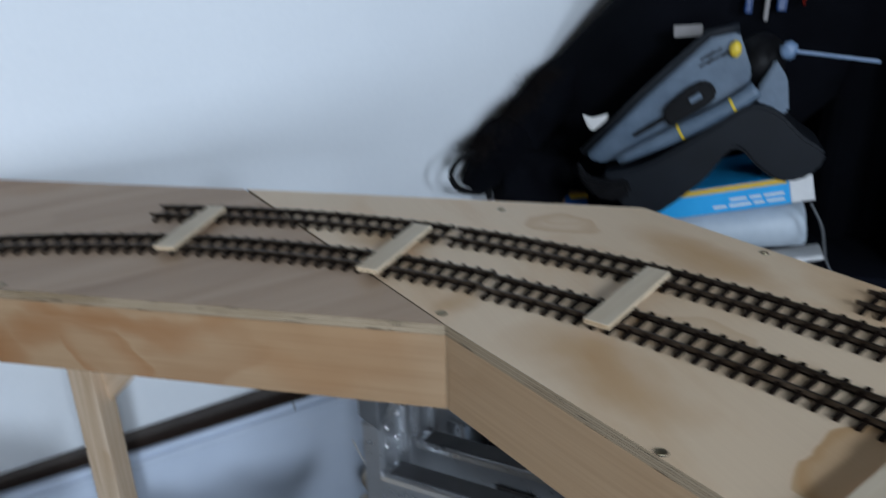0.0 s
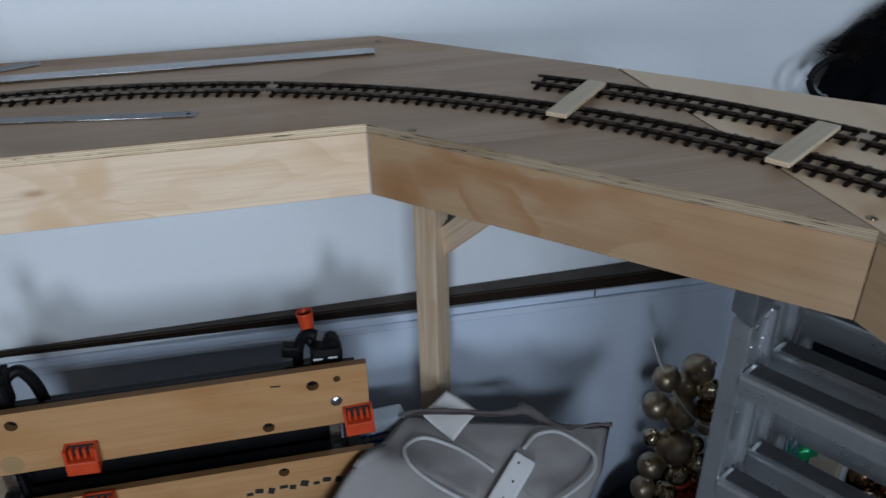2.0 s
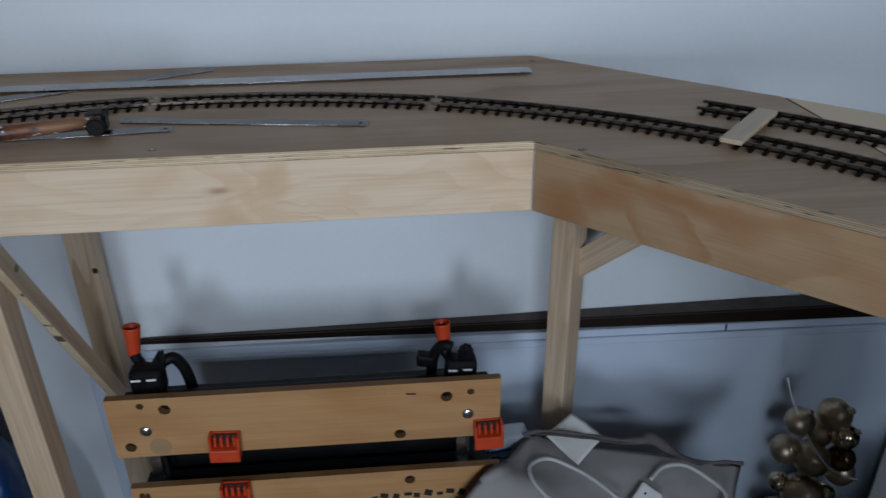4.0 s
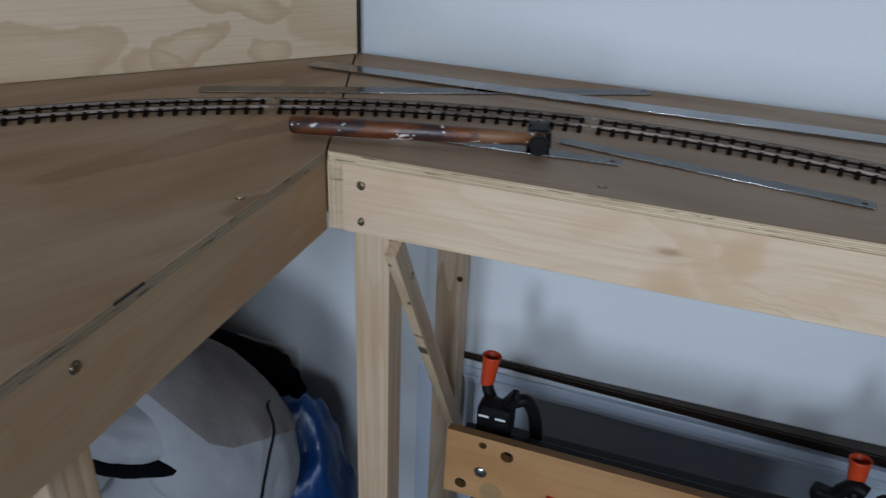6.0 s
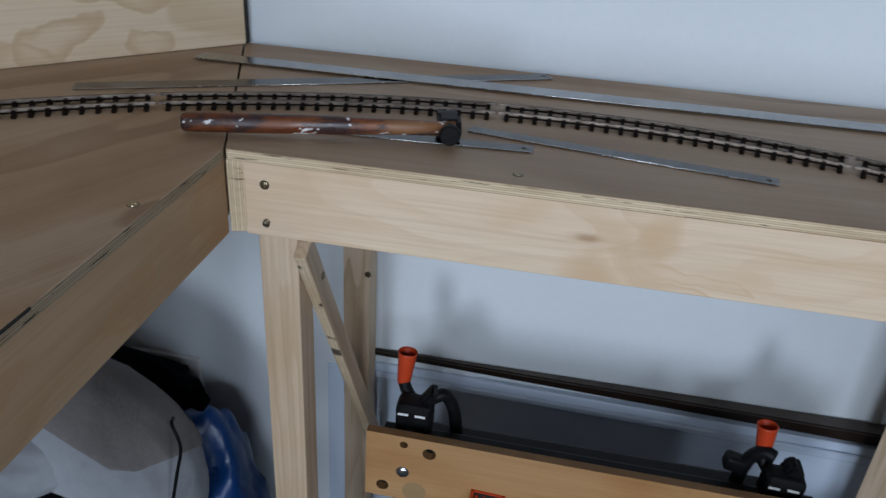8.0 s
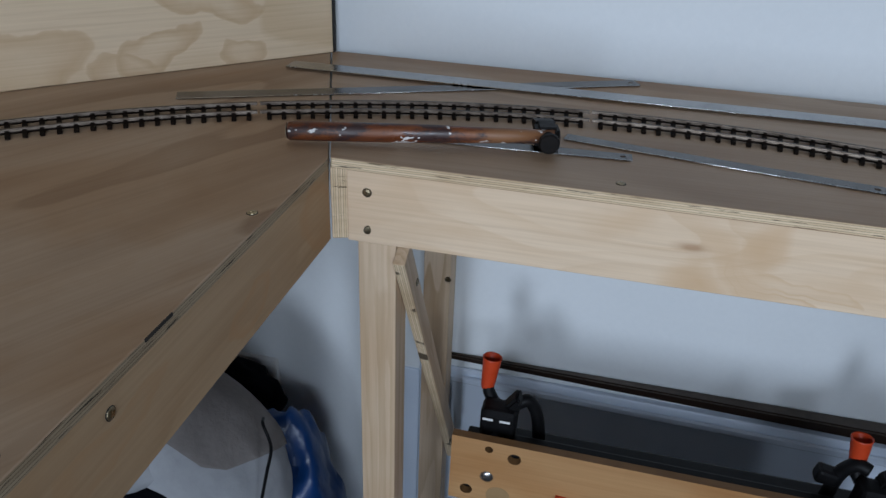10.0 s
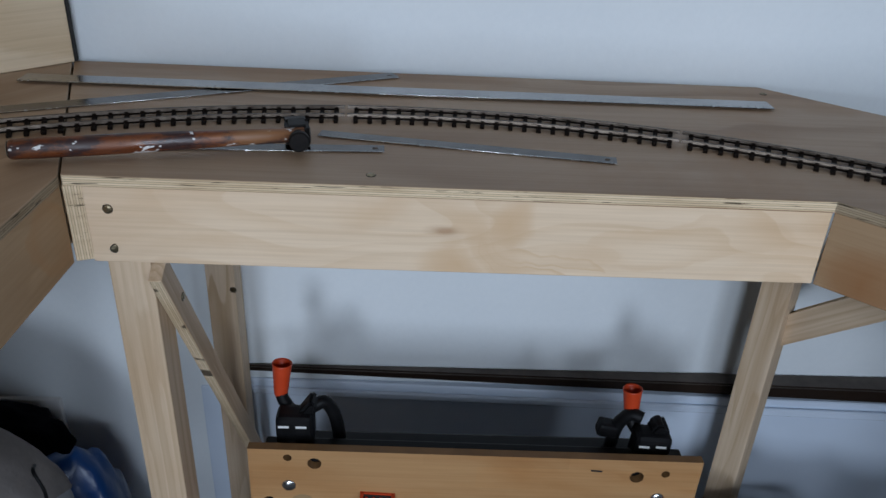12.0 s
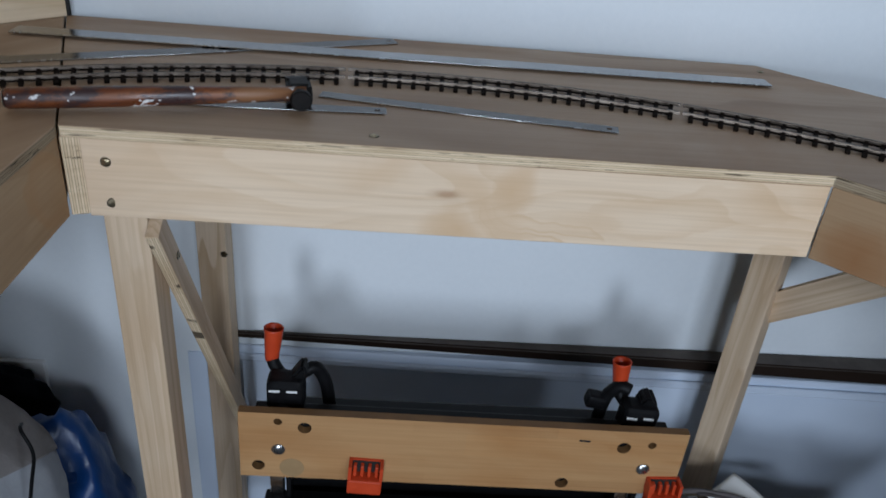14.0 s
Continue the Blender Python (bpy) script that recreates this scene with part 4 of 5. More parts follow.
# ---- folding workbench, folded upright beneath the board ----
def workbench():
    Y = 1.503
    x0, x1 = -0.668, -0.048
    cx, w = (x0 + x1) / 2, x1 - x0
    root = base("folding_workbench", (cx, 1.56, 0), "folded portable workbench with varnished wooden jaws", "workbench")
    tilt = pose(0, 0, 0, 0, 0.55, 0)
    zc, h = 0.781, 0.116
    m = pose(cx, Y, zc) @ tilt
    holes = [(-0.615, 0.825, 0.0058), (-0.579, 0.816, 0.0095), (-0.643, 0.744, 0.0090), (-0.136, 0.809, 0.0098), (-0.097, 0.816, 0.0060), (-0.213, 0.737, 0.0095), (-0.505, 0.737, 0.008), (-0.066, 0.732, 0.008)]
    jaw = part("rear_jaw", plate_with_holes(w, h, 0.013, [(x - cx, z - zc, r) for x, z, r in holes]), [M_JAW, M_JAW_EDGE], m, root, "varnished wooden jaw with peg holes")
    # dark steel channel behind the holes
    part("channel", box_bm(w - 0.03, 0.038, 0.09, (0, 0.0335, -0.01), 0.003), M_BLACK_STEEL, m, root)
    for x, z in ((-0.615, 0.777), (-0.101, 0.768)):
        bm = lathe_bm([(0, 0.0032), (0.004, 0.0034), (0.0085, 0.0016), (0.0100, 0.0), (0.0100, -0.001)], 20)
        part("bolt", bm, M_BOLT, pose(x, Y, z, 90, 0, 0), jaw, "zinc plated bolt head", True)
    bm = lathe_bm([(0, 0.0004), (0.017, 0.0004), (0.0172, 0.0)], 28)
    part("stain", bm, mottled("old_glue_stain", (0.30, 0.185, 0.085), (0.36, 0.23, 0.11), 40.0, 0.6), pose(-0.597, Y, 0.744, 90, 0, 0), jaw, "round dark stain")
    part("slot", box_bm(0.016, 0.001, 0.003, (0, 0, 0), 0.0004, 1), M_HOLE, pose(-0.193, Y - 0.0004, 0.817, 0, 4, 0), jaw)
    # lower jaw
    z2, h2 = 0.607, 0.105
    m2 = pose(cx + 0.004, Y - 0.004, z2) @ tilt
    holes2 = [(-0.645, 0.640, 0.009), (-0.205, 0.638, 0.009), (-0.50, 0.632, 0.008)]
    jaw2 = part("front_jaw", plate_with_holes(w - 0.006, h2, 0.013, [(x - cx, z - z2, r) for x, z, r in holes2]), [M_JAW, M_JAW_EDGE], m2, root, "varnished wooden jaw with printed marks")
    part("channel", box_bm(w - 0.04, 0.038, 0.08, (0, 0.0335, 0), 0.003), M_BLACK_STEEL, m2, root)
    for i, x in enumerate((-0.262, -0.246, -0.226, -0.205, -0.190, -0.170, -0.150, -0.132, -0.112)):
        part("printed_mark", box_bm(0.011 + 0.003 * (i % 2), 0.0006, 0.007 + 0.003 * (i % 3), (0, 0, 0), 0), M_HOLE, pose(x, Y - 0.0044, 0.600 + 0.004 * (i % 2), 0, 9 * (i % 3), 0), jaw2)
    bm = side_prism([(-0.012, -0.009), (0.012, -0.009), (0.0, 0.011)], 0.0006, 0)
    part("warning_triangle", bm, M_HOLE, pose(-0.088, Y - 0.0046, 0.606), jaw2, "black printed warning triangle")
    # black beam between the jaws, and bright end brackets
    part("beam", box_bm(w - 0.10, 0.03, 0.30, (0, 0, 0), 0.004), M_BLACK_STEEL, pose(cx, Y + 0.085, 0.64), root)
    for x in (-0.625, -0.108):
        part("bracket", box_bm(0.020, 0.014, 0.16, (0, 0, 0), 0.003), M_BOLT, pose(x, Y + 0.040, 0.69, 0, 0, 0), root, "bright steel bracket")
        part("bracket", box_bm(0.007, 0.016, 0.16, (0, 0, 0), 0.002), M_BLACK_STEEL, pose(x + 0.018, Y + 0.036, 0.69, 0, 0, 0), root)
    # swivel pegs: an orange cup, open above, with four teeth
    def peg(x, z, face, under, turn):
        m = pose(x, face, z, 0, turn, 0)
        bm = box_bm(0.048, 0.021, 0.025, (0, -0.0115, -0.0115), 0.0025)
        for e in (-1, 1):
            add_box(bm, 0.0045, 0.019, 0.024, (e * 0.0217, -0.0105, 0.012))
        add_box(bm, 0.048, 0.003, 0.024, (0, -0.0015, 0.012))
        part("peg", bm, M_ORANGE, m, under, "orange plastic swivel peg")
        part("peg_recess", box_bm(0.038, 0.001, 0.020, (0, -0.0038, 0.012), 0), M_HOLE, m, under)
        for k in range(4):
            part("peg_tooth", box_bm(0.0048, 0.009, 0.019, (-0.0150 + 0.0100 * k, -0.0090, 0.0105), 0.001, 1), M_ORANGE, m, under)
    peg(-0.494, 0.744, Y, jaw, 3)
    peg(-0.068, 0.732, Y, jaw, -2)
    peg(-0.490, 0.640, Y - 0.004, jaw2, 2)
    # clamp cranks above the rear jaw
    def crank(x, knob_z, side, lean):
        low = 0.020 if side < 0 else 0.0
        body = part("clamp_body", box_bm(0.052, 0.036, 0.050, (0, 0, 0), 0.010, 3), M_BLACK, pose(x + 0.024, Y + 0.050, 0.842 - low, 0, lean, 0), root, "black plastic clamp housing")
        for k in (0.010, 0.034):
            part("slot", box_bm(0.015, 0.001, 0.0038, (0, 0, 0), 0.0003, 1), M_WHITE_PL, pose(x + k, Y + 0.0315, 0.853 - low, 0, lean, 0), body)
        ear = [(-0.012, -0.018), (0.017, -0.018), (0.018, 0.002), (0.012, 0.011), (0.002, 0.013), (-0.008, 0.004)] if side < 0 else [(-0.012, -0.018), (0.016, -0.018), (0.016, 0.014), (0.006, 0.022)]
        part("ear", side_prism(ear, 0.028, 0.004), M_BLACK, pose(x + (0.036 if side > 0 else 0.030), Y + 0.044, 0.868 - low, 0, 10 * side, 0), body)
        arm = smooth_line([(x + 0.022, Y + 0.06, 0.858 - low), (x + 0.013, Y + 0.068, knob_z - 0.026), (x + 0.003, Y + 0.076, knob_z - 0.016), (x, Y + 0.081, knob_z - 0.008)], 4)
        part("crank_arm", sweep_bm(arm, 0.009, 10), M_BLACK, None, root, "black crank arm", True)
        knob = lathe_bm([(0.0, -0.013), (0.0085, -0.013), (0.0096, -0.010), (0.0105, 0.000), (0.0135, 0.036), (0.0142, 0.0385), (0.0132, 0.0395), (0.0118, 0.036), (0.009, 0.010), (0, 0.009)], 22)
        part("knob", knob, M_ORANGE, pose(x, Y + 0.082, knob_z, -6, 4 * side, 0), root, "hollow orange knob", True)
        a = x + 0.046 if side > 0 else x + 0.012
        tail = smooth_line([(a, Y + 0.066, 0.862 - 0.3 * low), (a + 0.014 * side, Y + 0.072, 0.866 - 0.4 * low), (a + 0.024 * side, Y + 0.076, 0.852 - 0.3 * low), (a + 0.031 * side, Y + 0.078, 0.828), (a + 0.036 * side, Y + 0.078, 0.79)], 5)
        part("rear_arm", sweep_bm(tail, 0.0095, 10), M_BLACK, None, root, "curved black steel arm", True)
        part("rod", sweep_bm([(a - 0.006 * side, Y + 0.060, 0.79), (a - 0.006 * side, Y + 0.060, 0.862 - 2 * low)], 0.0016, 8), M_BOLT, None, root, "thin steel rod", True)
        if side < 0:
            part("foot_wedge", box_bm(0.030, 0.022, 0.022, (0, 0, 0), 0.005), M_BLACK, pose(a - 0.044, Y + 0.078, 0.827, 0, 12, 0), root, "black clamp foot")
    crank(-0.634, 0.882, 1, 0)
    crank(-0.132, 0.854, -1, 4)
    # folded legs
    for x in (-0.60, -0.12):
        part("leg", box_bm(0.035, 0.03, 0.62, (0, 0, 0), 0.004), M_BLACK_STEEL, pose(x, Y + 0.05, 0.31), root)
    part("foot_rail", box_bm(0.60, 0.10, 0.04, (0, 0, 0), 0.006), M_BLACK_STEEL, pose(cx, Y + 0.06, 0.02), root)
    part("dust_board", box_bm(0.50, 0.012, 0.10, (0, 0, 0), 0.003), M_GREY_PL, pose(cx + 0.01, Y + 0.12, 0.60), root)
    return root


workbench()


# ---- under the boards ----
def ruled_cloth(left, right, thick, bulge, wrinkle, seed, n=34):
    """A stuffed cloth form between two edge lines, swelling in its middle, with a skin below."""
    a = smooth_line(left, max(2, n // (len(left) - 1)))
    b = smooth_line(right, max(2, n // (len(right) - 1)))
    k = min(len(a), len(b))
    bm = bmesh.new()
    top, low = [], []
    for i in range(n + 1):
        u = i / n
        ra, rb = [], []
        for j in range(k):
            v = j / (k - 1)
            p = a[j] * (1 - u) + b[j] * u
            # the left hump falls away quickly towards the flat middle
            p.z = b[j].z + 0.25 * (p.y - b[j].y) + (a[j].z - b[j].z - 0.25 * (a[j].y - b[j].y)) * (1 - u) ** 4
            swell = bulge * (1 - (2 * u - 1) ** 4) * min(1.0, 6 * v)
            w = wrinkle * (noise.fractal(p * 9 + Vector((seed, 0, 0)), 0.8, 2.0, 4) + 0.9 * noise.noise(Vector((u * 9 + seed, v * 3, seed))))
            w *= min(1.0, 8 * u, 8 * (1 - u), 0.25 + 6 * v)
            ra.append(bm.verts.new(p + Vector((0, -0.2, 1)) * (swell + w)))
            rb.append(bm.verts.new(p + Vector((0.02 * (1 - 2 * u), 0, -thick * (0.1 + 0.9 * math.sin(math.pi * min(1.0, max(0.0, u)))) * min(1.0, 0.25 + 3 * v)))))
        top.append(ra)
        low.append(rb)
    for i in range(n):
        for j in range(k - 1):
            bm.faces.new((top[i][j], top[i + 1][j], top[i + 1][j + 1], top[i][j + 1]))
            bm.faces.new((low[i][j], low[i][j + 1], low[i + 1][j + 1], low[i + 1][j]))
    for i in range(n):
        bm.faces.new((top[i][0], low[i][0], low[i + 1][0], top[i + 1][0]))
        bm.faces.new((top[i + 1][k - 1], low[i + 1][k - 1], low[i][k - 1], top[i][k - 1]))
    for j in range(k - 1):
        bm.faces.new((top[0][j + 1], low[0][j + 1], low[0][j], top[0][j]))
        bm.faces.new((top[n][j], low[n][j], low[n][j + 1], top[n][j + 1]))
    return bm


def canvas_bag():
    """A slumped beige cloth bag with a turned-over top edge."""
    root = base("canvas_bag", (0.14, 1.46, 0.0), "slumped beige canvas bag with a dark folded top edge", "bag")
    left = [(0.016, 1.590, 0.630), (-0.030, 1.530, 0.636), (-0.070, 1.478, 0.668), (-0.124, 1.440, 0.624), (-0.175, 1.400, 0.560), (-0.20, 1.36, 0.46)]
    right = [(0.390, 1.503, 0.608), (0.366, 1.465, 0.598), (0.344, 1.426, 0.586), (0.306, 1.382, 0.572), (0.27, 1.33, 0.52), (0.25, 1.29, 0.44)]
    part("sack", ruled_cloth(left, right, 0.06, 0.004, 0.006, 3.0), M_CANVAS, None, root, "", True)
    part("lower_body", lump_bm(0.20, 0.085, 0.555, 4, 0.05, 2.0, 3.0, -0.02, 0.62), M_CANVAS, pose(0.14, 1.41, 0.012), root, "", True)
    fold = smooth_line([(0.010, 1.592, 0.636), (0.05, 1.584, 0.646), (0.12, 1.572, 0.641), (0.180, 1.562, 0.632), (0.222, 1.560, 0.629), (0.246, 1.560, 0.630), (0.275, 1.535, 0.618), (0.316, 1.512, 0.611), (0.365, 1.508, 0.612), (0.392, 1.502, 0.612)], 6)
    wide = [0.0026 + 0.0018 * abs(math.sin(0.5 * k)) + (0.0075 * math.exp(-((k - 30) / 7.0) ** 2)) for k in range(len(fold))]
    part("fold", sweep_bm(fold, 0.004, 8, None, wide), M_DARK_HEM, None, root, "rolled dark grey-brown cloth edge", True)
    # dark tube added to paint the shade in the crease below the fold
    part("crease", sweep_bm([p + Vector((0.0, -0.0045, -0.002)) for p in fold[4:-5]], 0.0030, 6), M_CREASE_SHADE, None, root, "dark tube drawn as the shade under the fold", True)


canvas_bag()


def extension_lead():
    root = base("extension_lead", (0.18, 1.44, 0.55), "white extension lead with looped cable on the bag", "extension lead")
    ax = Vector((-0.68, -0.69, -0.20)).normalized()
    up = Vector((0.10, -0.32, 1)).normalized()
    side = up.cross(ax).normalized()
    up = ax.cross(side)
    at = Vector((0.212, 1.462, 0.604)) + ax * 0.085
    m = Matrix(((ax.x, side.x, up.x, at.x), (ax.y, side.y, up.y, at.y), (ax.z, side.z, up.z, at.z), (0, 0, 0, 1)))
    part("socket_strip", box_bm(0.17, 0.040, 0.028, (0, 0, 0), 0.005), M_WHITE_PL, m, root)
    for k in (-0.066, -0.030, 0.006, 0.045):
        part("socket_hole", box_bm(0.005, 0.0032, 0.002, (k, -0.006 + 0.008 * (k > -0.05), 0.0138), 0.0004, 1), M_HOLE, m, root)
    lift = Vector((0, -0.003, 0.014))
    loop1 = smooth_line([Vector(p) + lift for p in ((0.150, 1.445, 0.597), (0.120, 1.480, 0.606), (0.091, 1.506, 0.612), (0.044, 1.528, 0.622), (0.008, 1.508, 0.628), (0.006, 1.476, 0.626), (0.024, 1.449, 0.616), (0.052, 1.424, 0.604), (0.10, 1.39, 0.588))], 7)
    loop2 = smooth_line([Vector(p) + lift for p in ((0.213, 1.478, 0.604), (0.245, 1.500, 0.610), (0.284, 1.498, 0.610), (0.318, 1.466, 0.602), (0.330, 1.438, 0.600), (0.320, 1.412, 0.596), (0.298, 1.394, 0.592), (0.262, 1.378, 0.586), (0.220, 1.365, 0.580))], 7)
    for lp in (loop1, loop2):
        part("cable", sweep_bm(lp, 0.0036, 8), M_CABLE, None, root, "off-white cable", True)


extension_lead()


def paper_square():
    """A square of paper lying across the bag, its far corner raised."""
    a, b, c, d = Vector((0.107, 1.622, 0.652)), Vector((0.156, 1.569, 0.635)), Vector((0.096, 1.516, 0.626)), Vector((0.050, 1.586, 0.638))
    bm = bmesh.new()
    n = 10
    rows = [[bm.verts.new((a * (1 - i / n) + b * (i / n)) * (1 - k / n) + (d * (1 - i / n) + c * (i / n)) * (k / n)) for k in range(n + 1)] for i in range(n + 1)]
    for row in rows:
        for v in row:
            v.co.z += 0.003 * math.sin(v.co.x * 60)
    for i in range(n):
        for k in range(n):
            bm.faces.new((rows[i][k], rows[i + 1][k], rows[i + 1][k + 1], rows[i][k + 1]))
    ex = bmesh.ops.extrude_face_region(bm, geom=bm.faces[:])
    bmesh.ops.translate(bm, verts=[v for v in ex["geom"] if isinstance(v, bmesh.types.BMVert)], vec=(0, 0, -0.0006))
    tagged(link("paper_square", bm, M_CARD, None, smooth=True), "square of white paper tucked under the bag's folded edge", "paper")


paper_square()


def printed_pack():
    """A clear-and-blue printed pack standing between workbench and bag."""
    m = pose(-0.025, 1.615, 0.0, 0, 0, 4)
    root = base("printed_pack", (0, 0, 0), "pale plastic pack with blue print behind the workbench", "pack")
    root.matrix_basis = m
    part("body", box_bm(0.10, 0.045, 0.625, (0, 0, 0.3125), 0.008), M_PALE_GREY, m, root)
    for i in range(6):
        w = 0.010 + 0.007 * (i % 3)
        part("print_bar", box_bm(w, 0.0008, 0.006, (-0.038 + 0.014 * (i % 3) + w / 2, -0.0231, 0.600 - 0.016 * (i // 3) - 0.002 * (i % 2)), 0), M_BOX_INK, m, root, "blue printed line")


printed_pack()


def baubles():
    rng = random.Random(5)
    spots = [(0.576, 1.64, 0.574, 0.029, 0), (0.652, 1.65, 0.576, 0.034, 0), (0.668, 1.625, 0.541, 0.027, 1), (0.615, 1.63, 0.482, 0.036, 0), (0.568, 1.65, 0.494, 0.031, 0), (0.678, 1.63, 0.478, 0.028, 3),
             (0.604, 1.615, 0.404, 0.042, 0), (0.558, 1.63, 0.425, 0.021, 1), (0.648, 1.61, 0.405, 0.021, 1), (0.612, 1.60, 0.334, 0.026, 1), (0.660, 1.61, 0.350, 0.026, 1), (0.690, 1.62, 0.300, 0.026, 1), (0.566, 1.63, 0.340, 0.030, 0), (0.650, 1.60, 0.250, 0.040, 2), (0.600, 1.61, 0.268, 0.026, 1), (0.640, 1.665, 0.520, 0.03, 0), (0.700, 1.65, 0.420, 0.03, 0), (0.560, 1.64, 0.262, 0.028, 0), (0.712, 1.64, 0.245, 0.028, 1)]
    for x, y, z, r, k in spots:
        prof = [(0, -r)] + [(r * math.cos(radians(a)), r * math.sin(radians(a))) for a in range(-80, 81, 10)] + [(r * 0.2, r * 1.02), (r * 0.2, r * 1.16), (0, r * 1.18)]
        ob = link("bauble", lathe_bm(prof, 22), (M_GOLD, M_GOLD_SH, M_RED_SH, M_BRONZE)[k], pose(x, y, z, rng.uniform(-50, 50), rng.uniform(-50, 50), 0), smooth=True)
        tagged(ob, ("matt gold bauble in a heap", "shiny gold bauble in a heap", "shiny red bauble in a heap", "amber bronze bauble in a heap")[k], "bauble", "heap of baubles")
    ob = link("storage_tub", lump_bm(0.15, 0.12, 0.225, 3, 0.05, 2.0, 7.0, -0.02, 0.7), M_FABRIC, pose(0.63, 1.64, 0.01), smooth=True)
    tagged(ob, "dark soft bag holding a heap of baubles", "bag")
    wire = smooth_line([(0.542, 1.66, 0.668), (0.556, 1.645, 0.62), (0.578, 1.615, 0.565), (0.600, 1.59, 0.527), (0.640, 1.58, 0.485), (0.690, 1.585, 0.462)], 6)
    tagged(link("wire", sweep_bm(wire, 0.0022, 6), M_WHITE_PL, smooth=True), "thin white wire hanging over baubles", "wire")


baubles()


def stepladder():
    """A folding aluminium ladder in three close-packed frames, standing under the right board."""
    root = base("stepladder", (0.345, 1.124, 0), "folded aluminium ladder with dark-topped treads and riveted stiles", "stepladder", rz=-57.8)
    m = root.matrix_basis
    width, gap = 0.42, 0.086

    def stile(depth, length, s):
        """A channel that opens inwards, with lips along its inner edges; s turns it for the other side."""
        prof = [(-0.022, 0.0), (-0.001, 0.0), (0.0, 0.001), (0.0, 0.004), (-0.004, 0.005), (-0.004, 0.009), (-0.0015, 0.010), (-0.0015, depth - 0.012), (0.005, depth - 0.011), (0.006, depth - 0.009), (0.006, depth - 0.002), (0.004, depth), (-0.022, depth), (-0.0235, depth - 0.002), (-0.0235, 0.002)]
        return prism_bm([(x * s, y) for x, y in prof], 0.0, length, 0)

    def tread(depth, high):
        """A hollow-looking step: rounded nose, sloped top, drawn along x."""
        prof = [(0.0, -high), (-0.003, -0.012), (-0.0035, -0.004), (-0.001, 0.0), (0.003, 0.0008), (depth, -0.004), (depth, -high)]
        bm = bmesh.new()
        a = [bm.verts.new((0.0, y, z)) for y, z in prof]
        b = [bm.verts.new((width, y, z)) for y, z in prof]
        k = len(prof)
        for i in range(k):
            bm.faces.new((a[i], a[(i + 1) % k], b[(i + 1) % k], b[i]))
        bm.faces.new(a[::-1])
        bm.faces.new(b)
        return bm

    for j in range(3):
        depth = 0.062 if j == 0 else 0.050
        high = 0.030 if j == 0 else 0.040
        for x, s in ((0.0, 1), (width, -1)):
            part("stile", stile(depth, 1.10 + 0.03 * (j > 0), s), M_ALU, m @ pose(x, gap * j, 0), root, "aluminium channel stile")
        top = (1.035, 1.022, 1.040)[j]
        step = pad = None
        for i in range(5):
            z = top - 0.166 * i
            at, on = m @ pose(0, gap * j, z), m @ pose(0.006, gap * j + 0.006, z - 0.0006, -4.5, 0, 0)
            if step is None:
                step = part("tread", tread(0.034, high), M_ALU, at, root, "bright-edged aluminium tread")
                pad = part("grip_strip", box_bm(width - 0.012, 0.028, 0.0024, ((width - 0.012) / 2, 0.014, 0.0012), 0.0006, 1), M_GRIP, on, root, "dark ribbed grip strip")
            else:
                again(step, at)
                again(pad, on)
    # moulded caps over the stile tops, cut aslant below
    for x, s in ((0.0, 1), (width, -1)):
        bm = prism_bm([(-0.0255 * s, -0.0022), (0.0012 * s, -0.0022), (0.0012 * s, 0.058), (-0.0255 * s, 0.058)], 1.101, 1.150, 0.0015)
        for v in bm.verts:
            if v.co.z < 1.12:
                v.co.z += 0.010 if v.co.y < 0.02 else 0.034
                if v.co.y < 0.02 and v.co.x * s > -0.01:
                    v.co.z -= 0.012
        part("end_cap", bm, M_GREY_PL, m @ pose(x, 0, 0), root, "dark plastic end cap")
    # slots in the middle frame's treads, and rivets on the stiles
    hole = None
    for k in range(3):
        at = m @ pose(0.135 + 0.085 * k, gap - 0.0040, 0.990)
        hole = again(hole, at) if hole else part("tread_slot", box_bm(0.052, 0.002, 0.014, (0, 0, 0), 0.0006, 1), M_HOLE, at, root, "dark slot")
    first = None
    for y, z in ((0.020, 1.088), (0.044, 1.092), (0.018, 1.064), (0.042, 1.060), (0.016, 1.030), (0.040, 1.022), (0.020, 0.870), (0.044, 0.860)):
        at = m @ pose(-0.0016, y, z, 0, 90, 0)
        first = again(first, at) if first else part("rivet", lathe_bm([(0, 0.002), (0.003, 0.0014), (0.0042, 0)], 10), M_BOLT, at, root)


stepladder()


